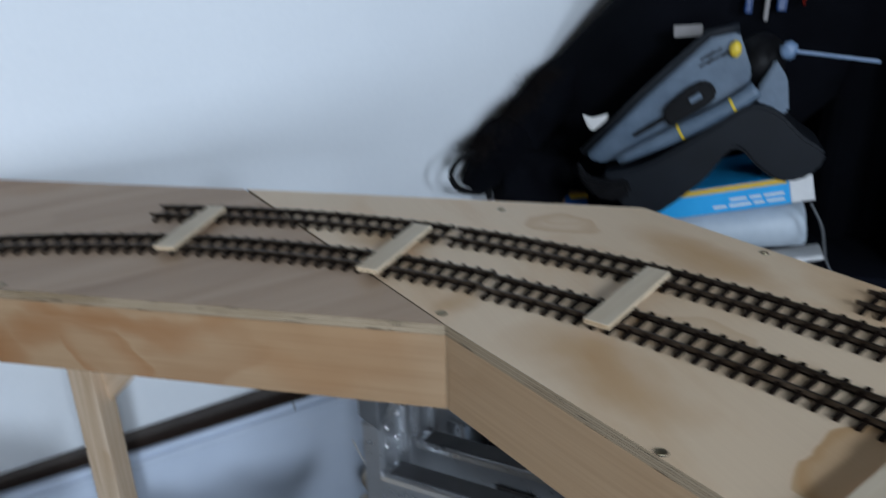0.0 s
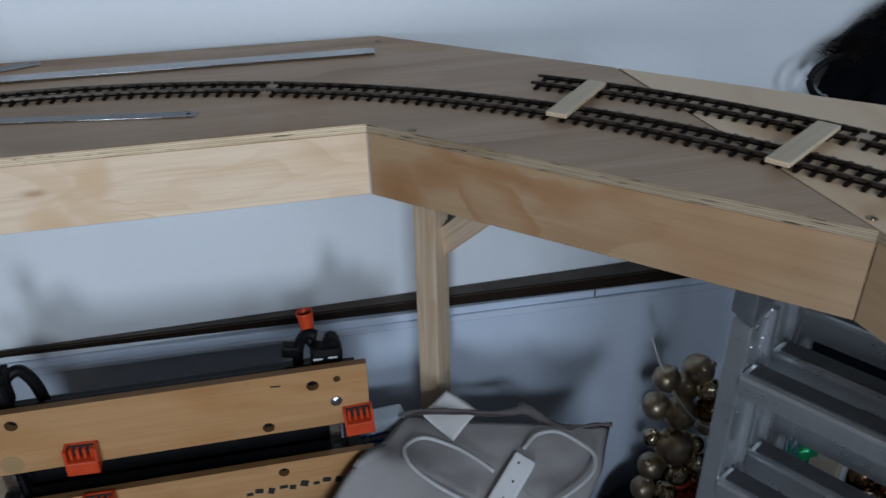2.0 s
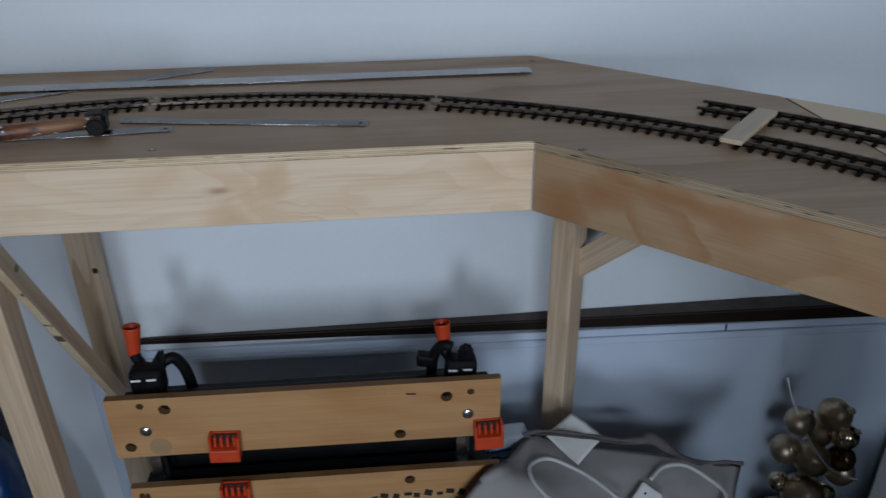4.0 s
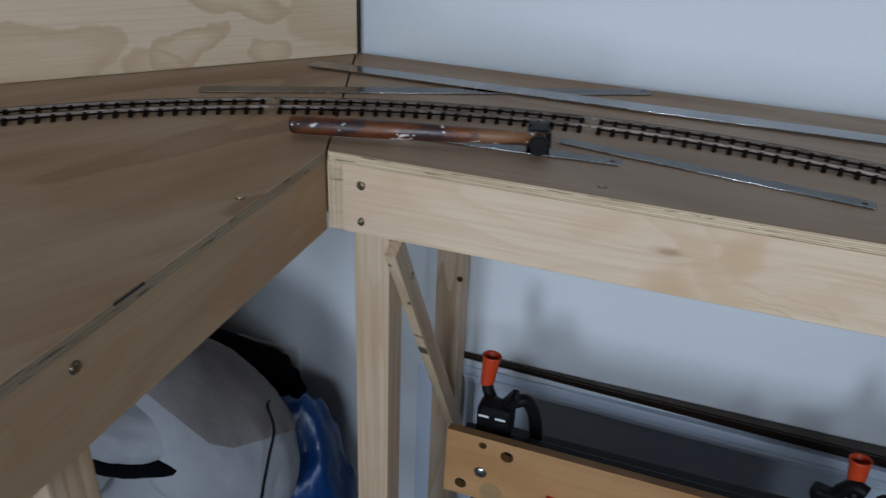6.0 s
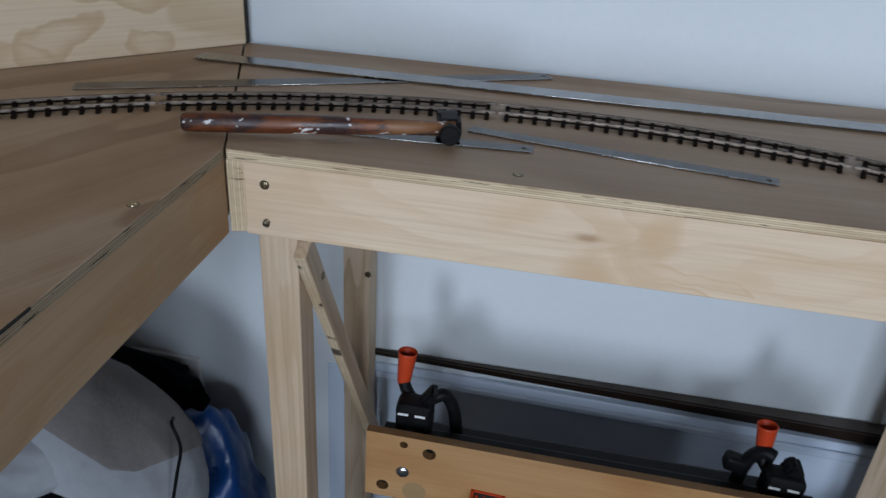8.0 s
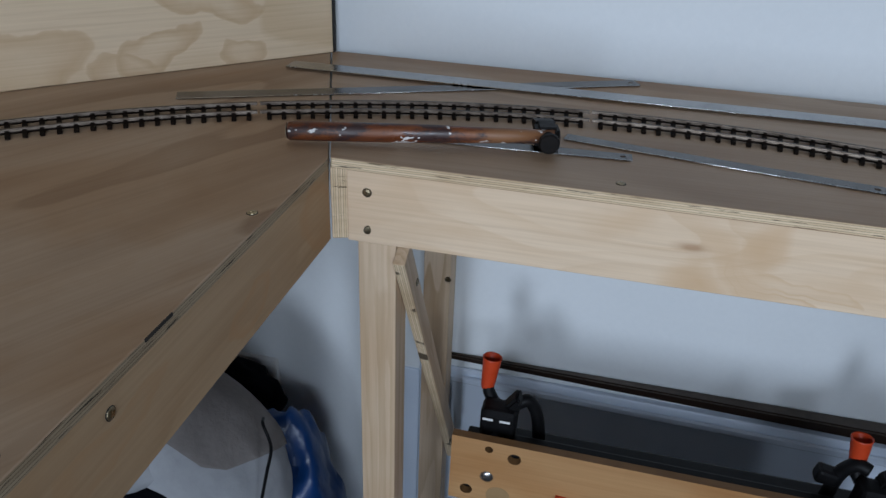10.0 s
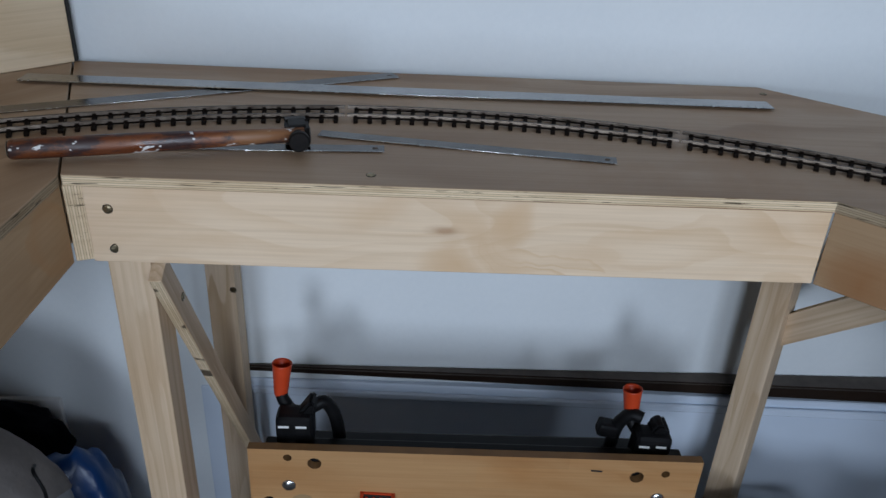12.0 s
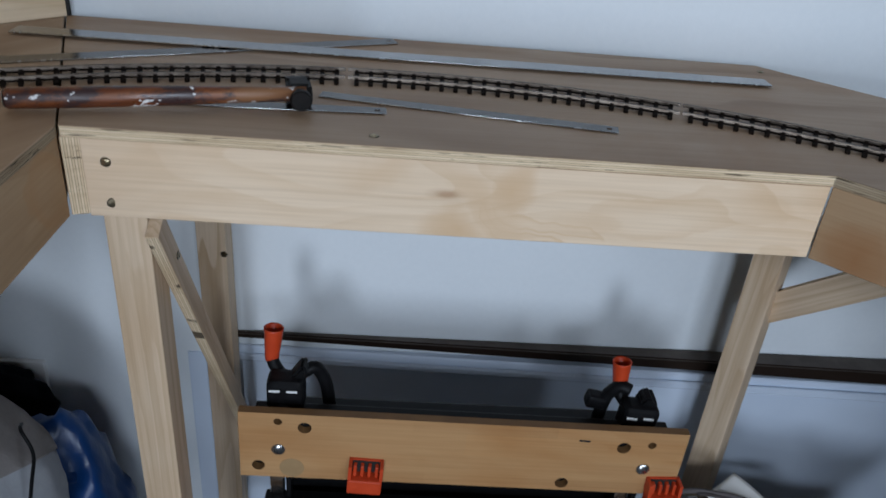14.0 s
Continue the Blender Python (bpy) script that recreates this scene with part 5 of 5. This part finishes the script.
def clutter_under_right():
    """Odds and ends piled behind the stepladder, seen between its treads."""
    tagged(link("teal_bag", lump_bm(0.070, 0.06, 0.49, 4, 0.2, 2.5, 2.0, -0.02), M_TEAL, pose(0.775, 1.49, 0.0), smooth=True), "shiny teal plastic bag behind the stepladder", "bag")
    tagged(link("green_wrapper", lump_bm(0.030, 0.025, 0.02, 3, 0.4, 3.0, 4.0, -1.0), M_GREEN, pose(0.795, 1.475, 0.492), smooth=True), "crumpled green foil wrapper on a bag", "wrapper")
    carton = base("carton", (0.885, 1.50, 0), "tall narrow beige cardboard carton behind the stepladder", "carton")
    m = pose(0.885, 1.50, 0.0, 0, 0, 24)
    part("body", box_bm(0.060, 0.08, 0.50, (0, 0, 0.25), 0.003), M_BEIGE, m, carton)
    part("tape", box_bm(0.020, 0.0012, 0.30, (0, -0.0406, 0.34), 0), M_PALE_GREY, m, carton, "strip of grey tape")
    rng = random.Random(12)
    for k in range(5):
        r0 = rng.uniform(0.022, 0.034)
        prof = [(0, -r0)] + [(r0 * math.cos(radians(a)), r0 * math.sin(radians(a))) for a in range(-80, 81, 16)] + [(0, r0)]
        ob = link("bauble", lathe_bm(prof, 16), (M_GOLD_SH, M_BRONZE)[k % 2], pose(0.945 + 0.045 * (k % 3), 1.42 + 0.04 * (k // 3), 0.36 + 0.03 * (k % 2)), smooth=True)
        tagged(ob, "bronze and gold bauble in a dark basket", "bauble", "basket of baubles")
    tagged(link("basket", lathe_bm([(0, 0), (0.085, 0), (0.11, 0.345), (0.116, 0.35), (0.108, 0.352), (0.09, 0.33), (0, 0.33)], 28), M_BLACK, pose(0.99, 1.44, 0.0), smooth=True), "dark round basket holding baubles", "basket")


clutter_under_right()


def left_heap():
    """A folded pale quilt in a heap with a black cord, and a blue plastic bag behind it, under the left board."""
    root = base("pale_quilt", (-1.12, 1.46, 0), "folded pale grey quilt heaped with a black cord", "quilt")
    part("lower_fold", lump_bm(0.205, 0.14, 0.62, 5, 0.05, 2.0, 1.0, -0.02, 0.8), M_SACK, pose(-1.15, 1.49, 0.0), root, "", True)
    m = pose(-1.068, 1.50, 0.708, 0, 50, 0)
    part("upper_fold", lump_bm(0.168, 0.105, 0.116, 5, 0.045, 2.0, 5.0, -1.0, 0.90), M_SACK, m, root, "", True)
    # grey-brown layer over the top of the fold, cut off by three planes
    bm = lump_bm(0.168 * 1.035, 0.105 * 1.035, 0.116 * 1.035, 5, 0.045, 2.0, 5.0, -1.0, 0.90)
    bm.transform(m)
    for at, out in (((-1.049, 1.400, 0.823), (-0.331, -0.782, -0.528)), ((-0.975, 1.400, 0.789), (0.039, -0.667, -0.744)), ((-0.906, 1.400, 0.817), (0.424, -0.438, -0.792))):
        cut = bmesh.ops.bisect_plane(bm, geom=bm.verts[:] + bm.edges[:] + bm.faces[:], plane_co=at, plane_no=out, clear_outer=True)
        bmesh.ops.holes_fill(bm, edges=[e for e in cut["geom_cut"] if isinstance(e, bmesh.types.BMEdge)])
    part("lining", bm, M_TAUPE, None, root, "grey-brown layer over the top of the fold", True)
    part("side_fold", lump_bm(0.150, 0.125, 0.062, 5, 0.05, 2.0, 3.0, -1.0, 0.9), M_SACK, pose(-1.200, 1.480, 0.765, 0, 10, 0), root, "", True)
    # black lump added in place of the shade between two folds
    part("gap", lump_bm(0.150, 0.092, 0.029, 4, 0.05, 2.5, 2.0, -1.0), M_FABRIC, pose(-1.188, 1.444, 0.718, 0, 0, 0), root, "black lump drawn as the shaded gap between two folds", True)
    cord = smooth_line([(-0.934, 1.470, 0.835), (-0.922, 1.446, 0.846), (-0.909, 1.438, 0.815), (-0.917, 1.432, 0.768), (-0.929, 1.425, 0.70), (-0.935, 1.40, 0.60)], 6)
    part("cord", sweep_bm(cord, 0.0024, 8), M_BLACK, None, root, "black cord", True)
    bag = base("blue_bag", (-0.99, 1.64, 0), "crumpled glossy blue plastic bag on the floor", "bag")
    bm = lump_bm(0.125, 0.13, 0.645, 5, 0.09, 2.2, 4.0, -0.02, 0.85)
    for v in bm.verts:
        k = noise.fractal(v.co * 13, 0.9, 2.0, 4) + 0.6 * abs(noise.noise(Vector((v.co.x * 30, v.co.y * 30, v.co.z * 9))))
        v.co += Vector((v.co.x, v.co.y, 0)).normalized() * 0.0055 * k
    part("body", bm, M_BLUE, pose(-0.995, 1.64, 0.0), bag, "", True)
    part("gathered_top", lump_bm(0.075, 0.05, 0.04, 4, 0.16, 2.5, 2.0, -1.0), M_BLUE, pose(-1.02, 1.63, 0.615, 0, 22, 0), bag, "gathered top of the bag", True)


left_heap()


def black_pouch():
    root = base("black_pouch", (-1.24, 1.75, 0), "black soft bag standing behind the folded quilt", "bag")
    part("body", lump_bm(0.10, 0.07, 0.60, 4, 0.08, 2.4, 8.0, -0.02, 0.8), M_FABRIC, pose(-1.25, 1.735, 0.0), root, "", True)
    part("slumped_top", lump_bm(0.130, 0.045, 0.070, 4, 0.14, 2.4, 3.0, -1.0, 0.8), M_FABRIC, pose(-1.190, 1.755, 0.620, 0, 8, 0), root, "", True)


black_pouch()


def wall_socket():
    root = base("wall_socket", (-1.155, ROOM_Y1, 0.61), "white double wall socket with black plugs", "wall socket")
    part("plate", box_bm(0.146, 0.012, 0.086, (0, -0.006, 0), 0.003), M_WHITE_PL, pose(-1.163, ROOM_Y1, 0.602), root)
    for x in (-1.20, -1.135):
        part("plug", box_bm(0.058, 0.055, 0.062, (0, -0.027, 0), 0.014, 3), M_BLACK, pose(x, ROOM_Y1 - 0.0125, 0.605), root, "black plug")


wall_socket()


# ---- things stacked beyond the right board ----
RO, RU, RN = Vector((1.16, 1.40, 0)), Vector((0.656, -0.755, 0)), Vector((0.755, 0.656, 0))
RM = Matrix.Translation(RO) @ Matrix((( RU.x, RN.x, 0, 0), (RU.y, RN.y, 0, 0), (0, 0, 1, 0), (0, 0, 0, 1)))


ST = RM @ pose(0.033, 0, -0.018)


def dark_trunk():
    root = base("blanket_chest", (1.16, 1.40, 0), "dark navy cloth-covered chest under stacked things", "chest")
    plan = [(-0.40, 0.01), (0.44, 0.01), (0.44, 0.51), (-0.12, 0.51), (-0.40, 0.182)]
    part("body", prism_bm(plan, 0.0, 0.932, 0.006), M_NAVY, RM, root)
    part("lid", prism_bm([(u * 1.01, w * 1.01 - 0.008) for u, w in plan[:3]] + [(-0.115, 0.508), (-0.395, 0.176)], 0.934, 1.002, 0.006), M_NAVY, RM, root)


dark_trunk()


def vinyl_roll():
    bm = lathe_bm([(0, 0), (0.038, 0.0), (0.043, 0.005), (0.043, 0.30), (0.038, 0.305), (0.036, 0.305), (0.035, 0.300), (0, 0.300)], 28)
    ob = link("vinyl_roll", bm, M_PALE_GREY, ST @ pose(-0.12, 0.055, 1.054, 0, 81, 0), smooth=True)
    tagged(ob, "pale grey rolled vinyl sheet lying on a trunk", "roll")
    lip = link("painted_board", box_bm(0.11, 0.06, 0.010, (0, 0, 0), 0.002), M_WHITE_PL, ST @ pose(0.165, 0.045, 1.036, 0, -14, 0))
    tagged(lip, "white painted board edge under a vinyl roll", "board")


vinyl_roll()


def printed_box():
    m = ST @ pose(0.145, 0.0, 1.156, 0, -13.5, 0)
    root = base("printed_carton", (0, 0, 0), "long bright blue printed carton with yellow stripe", "carton")
    root.matrix_basis = m
    part("body", box_bm(0.28, 0.30, 0.052, (-0.14, 0.15, 0.026), 0.0015, 1), M_BOX_BLUE, m, root)
    part("yellow_band", box_bm(0.25, 0.001, 0.010, (-0.128, -0.0006, 0.046), 0), M_BOX_YEL, m, root, "yellow printed band")
    part("flap", box_bm(0.040, 0.30, 0.050, (0.0202, 0.15, 0.026), 0.0015, 1), M_WHITE_PL, m, root, "white open end flap")
    for z, words in ((0.0235, (0.030, 0.020, 0.034)), (0.0120, (0.024, 0.038, 0.018, 0.030))):
        x = -0.010
        for w in words[::-1]:
            part("print_bar", box_bm(w, 0.0008, 0.0048, (-w / 2, -0.0006, 0), 0), M_WHITE_PL, m @ pose(x, 0, z), root, "white printed line")
            x -= w + 0.005


printed_box()


def seat_base():
    """Grey moulded base of a child's car seat, leaning on its black rubber foot."""
    root = base("car_seat_base", (1.16, 1.40, 1.1), "grey and charcoal child car seat base with yellow marks", "car seat base")
    part("shell", side_prism([(-0.237, 1.214), (-0.215, 1.200), (-0.15, 1.215), (0.045, 1.335), (0.050, 1.390), (0.022, 1.456), (-0.027, 1.445), (-0.129, 1.338)], 0.10, 0.005), M_SEAT_GREY, ST @ pose(0, 0.03, 0), root)
    rim = [ST @ Vector(p) for p in ((-0.243, 0.030, 1.220), (-0.134, 0.030, 1.344), (-0.030, 0.030, 1.453), (0.020, 0.030, 1.466))]
    # black lump added to draw the shaded hollow between shell and wing
    part("cavity", lump_bm(0.045, 0.05, 0.05, 3, 0.05, 2.0, 0.0, -1.0), M_BLACK, ST @ pose(0.065, 0.085, 1.40), root, "black lump drawn as the shaded hollow behind the shell", True)
    part("rim", sweep_bm(rim, 0.008, 8), M_SEAT_BLACK, None, root, "black rubber rim", True)
    for k in range(7):
        part("moulded_mark", box_bm(0.014, 0.001, 0.004 + 0.002 * (k % 2), (0, 0, 0), 0), M_SEAT_BLACK, ST @ pose(-0.035 + 0.012 * (k % 4), 0.0292, 1.398 + 0.012 * (k // 4) + 0.007 * (k % 4), 0, -37, 0), root)
    tube = smooth_line([(-0.172, 0.012, 1.214), (-0.066, 0.010, 1.275), (0.02, 0.010, 1.328), (0.060, 0.012, 1.362)], 5)
    part("side_tube", sweep_bm(tube, 0.015, 14, None, [0.009 + 0.006 * min(1.0, k / 4.0) for k in range(len(tube))]), M_SEAT_GREY, ST, root, "rounded grey side tube", True)
    for u, z in ((-0.062, 1.2775), (0.024, 1.3305)):
        d = Vector((0.05, 0, 0.03)).normalized()
        part("yellow_ring", sweep_bm([Vector((u, 0.0095, z)) - d * 0.0024, Vector((u, 0.0095, z)) + d * 0.0024], 0.0158, 16), M_YELLOW, ST, root, "yellow ring")
    part("slot", side_prism([(-0.152, 1.262), (-0.144, 1.258), (-0.088, 1.296), (-0.096, 1.303)], 0.02, 0.002), M_BLACK, ST @ pose(0, 0.022, 0), root)
    part("latch", side_prism([(-0.097, 1.318), (-0.094, 1.300), (-0.082, 1.284), (-0.018, 1.326), (-0.005, 1.345), (-0.012, 1.364), (-0.033, 1.372), (-0.060, 1.356)], 0.03, 0.004), M_BLACK, ST @ pose(0, 0.015, 0), root, "black latch housing")
    part("button", side_prism([(-0.054, 1.338), (-0.049, 1.330), (-0.030, 1.343), (-0.035, 1.352)], 0.01, 0.001), M_SEAT_GREY, ST @ pose(0, 0.009, 0), root)
    part("knob", lump_bm(0.0105, 0.010, 0.015, 3, 0.02, 1.0, 0.0, -1.0), M_YELLOW, ST @ pose(0.017, 0.024, 1.428), root, "yellow knob", True)
    foot = [(-0.20, 1.19), (-0.155, 1.128), (-0.11, 1.112), (-0.07, 1.135), (-0.01, 1.195), (0.025, 1.250), (0.045, 1.255), (0.075, 1.225), (0.12, 1.200), (0.165, 1.212), (0.188, 1.255), (0.145, 1.285), (0.10, 1.325), (0.05, 1.335), (0.0, 1.300), (-0.06, 1.255), (-0.13, 1.210)]
    foot = [(p.x, p.z) for p in smooth_line([(u, 0, z) for u, z in foot + foot[:1]], 3)][:-1]
    part("foot", side_prism(foot, 0.14, 0.006), M_SEAT_BLACK, ST @ pose(0, -0.012, 0), root, "charcoal rubber foot")
    part("wing", side_prism([(0.087, 1.412), (0.110, 1.380), (0.120, 1.322), (0.100, 1.310), (0.062, 1.335), (0.064, 1.360)], 0.03, 0.004), M_SEAT_GREY, ST @ pose(0, 0.02, 0), root)
    part("strap_end", side_prism([(-0.248, 1.216), (-0.226, 1.186), (-0.185, 1.180), (-0.15, 1.188), (-0.142, 1.160), (-0.168, 1.143), (-0.208, 1.148), (-0.240, 1.180)], 0.03, 0.006), M_BLACK, ST @ pose(0, -0.03, 0), root)


seat_base()


def dark_coat():
    """A black coat heaped against the wall with a fur-edged hood and a loop of strap."""
    root = base("black_coat", (0.95, 1.70, 1.0), "black padded coat with dark fur trim heaped by the wall", "coat")
    part("body", keep_inside(lump_bm(0.62, 0.10, 0.22, 5, 0.05, 1.6, 2.5, -1.2, 0.6), ST @ pose(-0.02, 0.28, 1.365, 0, -45, 0)), M_FABRIC, ST @ pose(-0.02, 0.28, 1.365, 0, -45, 0), root, "", True)
    part("lapel", keep_inside(lump_bm(0.20, 0.055, 0.050, 5, 0.10, 2.0, 6.0, -1.0, 0.8), pose(1.066, 1.770, 1.234, 0, -39, 0)), M_FABRIC, pose(1.066, 1.770, 1.234, 0, -39, 0), root, "", True)
    part("hood", keep_inside(lump_bm(0.065, 0.06, 0.045, 4, 0.10, 2.2, 9.0, -1.0, 0.9), pose(0.982, 1.765, 1.190, 0, -40, 0)), M_FABRIC, pose(0.982, 1.765, 1.190, 0, -40, 0), root, "", True)
    part("sleeve", keep_inside(lump_bm(0.090, 0.055, 0.075, 4, 0.10, 2.0, 3.0, -1.0, 0.8), pose(1.048, 1.735, 1.105, 0, 4, 0)), M_FABRIC, pose(1.048, 1.735, 1.105, 0, 4, 0), root, "", True)
    # fur trim of tapered tufts along the coat's edge
    rng = random.Random(9)
    bm = bmesh.new()
    for _ in range(4200):
        u = rng.random() ** 1.1
        p = Vector((0.897 + 0.22 * u + rng.gauss(0, 0.006), 1.757 + rng.gauss(0, 0.020), 1.176 + 0.162 * u + rng.gauss(0, 0.006) + 0.006 * math.sin(u * 17)))
        d = Vector((-0.75 + rng.gauss(0, 0.35), rng.gauss(-0.1, 0.4), -0.15 + rng.gauss(0, 0.5))).normalized()
        s = d.cross(Vector((0, 1, 0.2))).normalized() * 0.0007
        a, b, c = bm.verts.new(p - s), bm.verts.new(p + s), bm.verts.new(p + d * rng.uniform(0.006, 0.019) * (1.2 - 0.7 * u))
        bm.faces.new((a, b, c))
    part("fur_trim", bm, M_FUR, None, root, "dark brown fur trim")
    loop = smooth_line([Vector((x, 1.75, z)) for x, z in ((0.935, 1.191), (0.900, 1.188), (0.872, 1.182), (0.850, 1.166), (0.844, 1.143), (0.862, 1.117), (0.892, 1.104), (0.918, 1.098))], 6)
    part("strap", sweep_bm(loop, 0.0062, 8), M_BLACK, None, root, "looped black strap", True)
    part("buckle", box_bm(0.013, 0.010, 0.040, (0, 0, 0), 0.004), M_BLACK, pose(0.938, 1.748, 1.098, 0, -4, 0), root, "black strap slider")
    bm = side_prism([(-0.246, 1.300), (-0.226, 1.294), (-0.196, 1.301), (-0.203, 1.286), (-0.224, 1.268), (-0.236, 1.276)], 0.006, 0.002)
    for v in bm.verts:
        v.co.y += 0.25 * (v.co.x + 0.22) + 0.004 * math.sin(v.co.z * 300)
    part("tag", bm, M_CARD, ST @ pose(0, 0.02, 0), root, "folded white tag")


dark_coat()


def brown_carton():
    """A small opened carton glimpsed behind the board's edge."""
    m = pose(1.090, 1.735, 0.968, 0, 6, -8)
    root = base("small_carton", (0, 0, 0), "small brown carton with blue and yellow print", "carton")
    root.matrix_basis = m
    part("body", box_bm(0.17, 0.09, 0.13, (0, 0, 0.045), 0.002), M_BROWN_CARD, m, root)
    part("print_panel", box_bm(0.075, 0.0012, 0.030, (0.045, -0.0452, 0.088), 0), M_BLUE, m, root, "blue printed panel")
    part("print_band", box_bm(0.055, 0.0012, 0.010, (0.045, -0.0460, 0.102), 0), M_BOX_YEL, m, root, "yellow printed band")


brown_carton()


def dark_hangings():
    """Dark clothes hung close together beyond the stack, filling the corner."""
    for i in range(6):
        root_m = Matrix.Translation((1.62 - 0.02 * i, 1.62 - 0.20 * i, 0))
        bm = bmesh.new()
        nx, nz = 24, 12
        vs = [[bm.verts.new(((x / nx - 0.5) * 0.34, 0.022 * math.sin(x * 0.9 + i) + 0.012 * math.sin(x * 2.3 + z * 0.3 + i * 2), 0.05 + 2.0 * z / nz)) for x in range(nx + 1)] for z in range(nz + 1)]
        for z in range(nz):
            for x in range(nx):
                bm.faces.new((vs[z][x], vs[z][x + 1], vs[z + 1][x + 1], vs[z + 1][x]))
        ex = bmesh.ops.extrude_face_region(bm, geom=bm.faces[:])
        bmesh.ops.translate(bm, verts=[v for v in ex["geom"] if isinstance(v, bmesh.types.BMVert)], vec=(0, 0.05, 0))
        ob = link("garment_cover", bm, M_NAVY if i % 2 else M_FABRIC, root_m @ pose(0, 0, 0, 0, 0, -62 + 3 * i), smooth=True)
        tagged(ob, "long dark garment cover hanging in folds", "garment cover", "hanging garment covers")
    bm = sweep_bm([(1.30, 1.72, 2.06), (1.75, 0.40, 2.06)], 0.014, 12)
    tagged(link("hanging_rail", bm, M_STEEL_DARK), "steel clothes rail holding garment covers", "clothes rail")
    h = ST @ pose(0.102, 0.0, 1.431, 0, 6, 0)
    root = base("clothes_hanger", (0, 0, 0), "pale blue plastic clothes hanger sticking out", "clothes hanger")
    root.matrix_basis = h
    part("arm", box_bm(0.15, 0.005, 0.006, (0.07, 0, 0), 0.002), M_HANGER, h, root)
    part("hub", lump_bm(0.012, 0.010, 0.015, 3, 0.25, 2.0, 4.0, -1.0), M_HANGER, h, root, "", True)


dark_hangings()


def loose_cable():
    pts = smooth_line([ST @ Vector(p) for p in ((0.175, -0.01, 1.165), (0.20, -0.02, 1.12), (0.215, -0.03, 1.06), (0.25, -0.03, 1.00), (0.27, -0.03, 0.90))], 6)
    tagged(link("grey_cable", sweep_bm(pts, 0.0028, 6), M_GREY_PL, smooth=True), "thin grey cable hanging from a carton", "cable")


loose_cable()


def hanging_straps():
    """Straps and sleeves of clothes that hang above the stack."""
    for u, z0, w, mat, label in ((0.035, 1.475, 0.014, M_BLUE, "dark blue strap of hanging clothing"), (0.070, 1.462, 0.008, M_CANVAS, "pale grey strap of hanging clothing"), (0.100, 1.480, 0.018, M_BLUE, "dark blue sleeve of hanging clothing"), (0.137, 1.490, 0.006, M_RED_SH, "narrow red strap of hanging clothing")):
        bm = box_bm(w, 0.010, 2.05 - z0, (0, 0, (2.05 - z0) / 2), 0.003)
        for v in bm.verts:
            v.co.x += 0.004 * math.sin(v.co.z * 9 + u * 40)
        tagged(link("hanging_strap", bm, mat, ST @ pose(u, 0.16, z0)), label, "strap", "hanging straps")
    card = link("white_card", box_bm(0.052, 0.003, 0.022, (0, 0, 0), 0.001), M_CANVAS, ST @ pose(-0.066, 0.115, 1.447, 0, -4, 0))
    tagged(card, "small pale grey card tucked in the coat", "card")


hanging_straps()
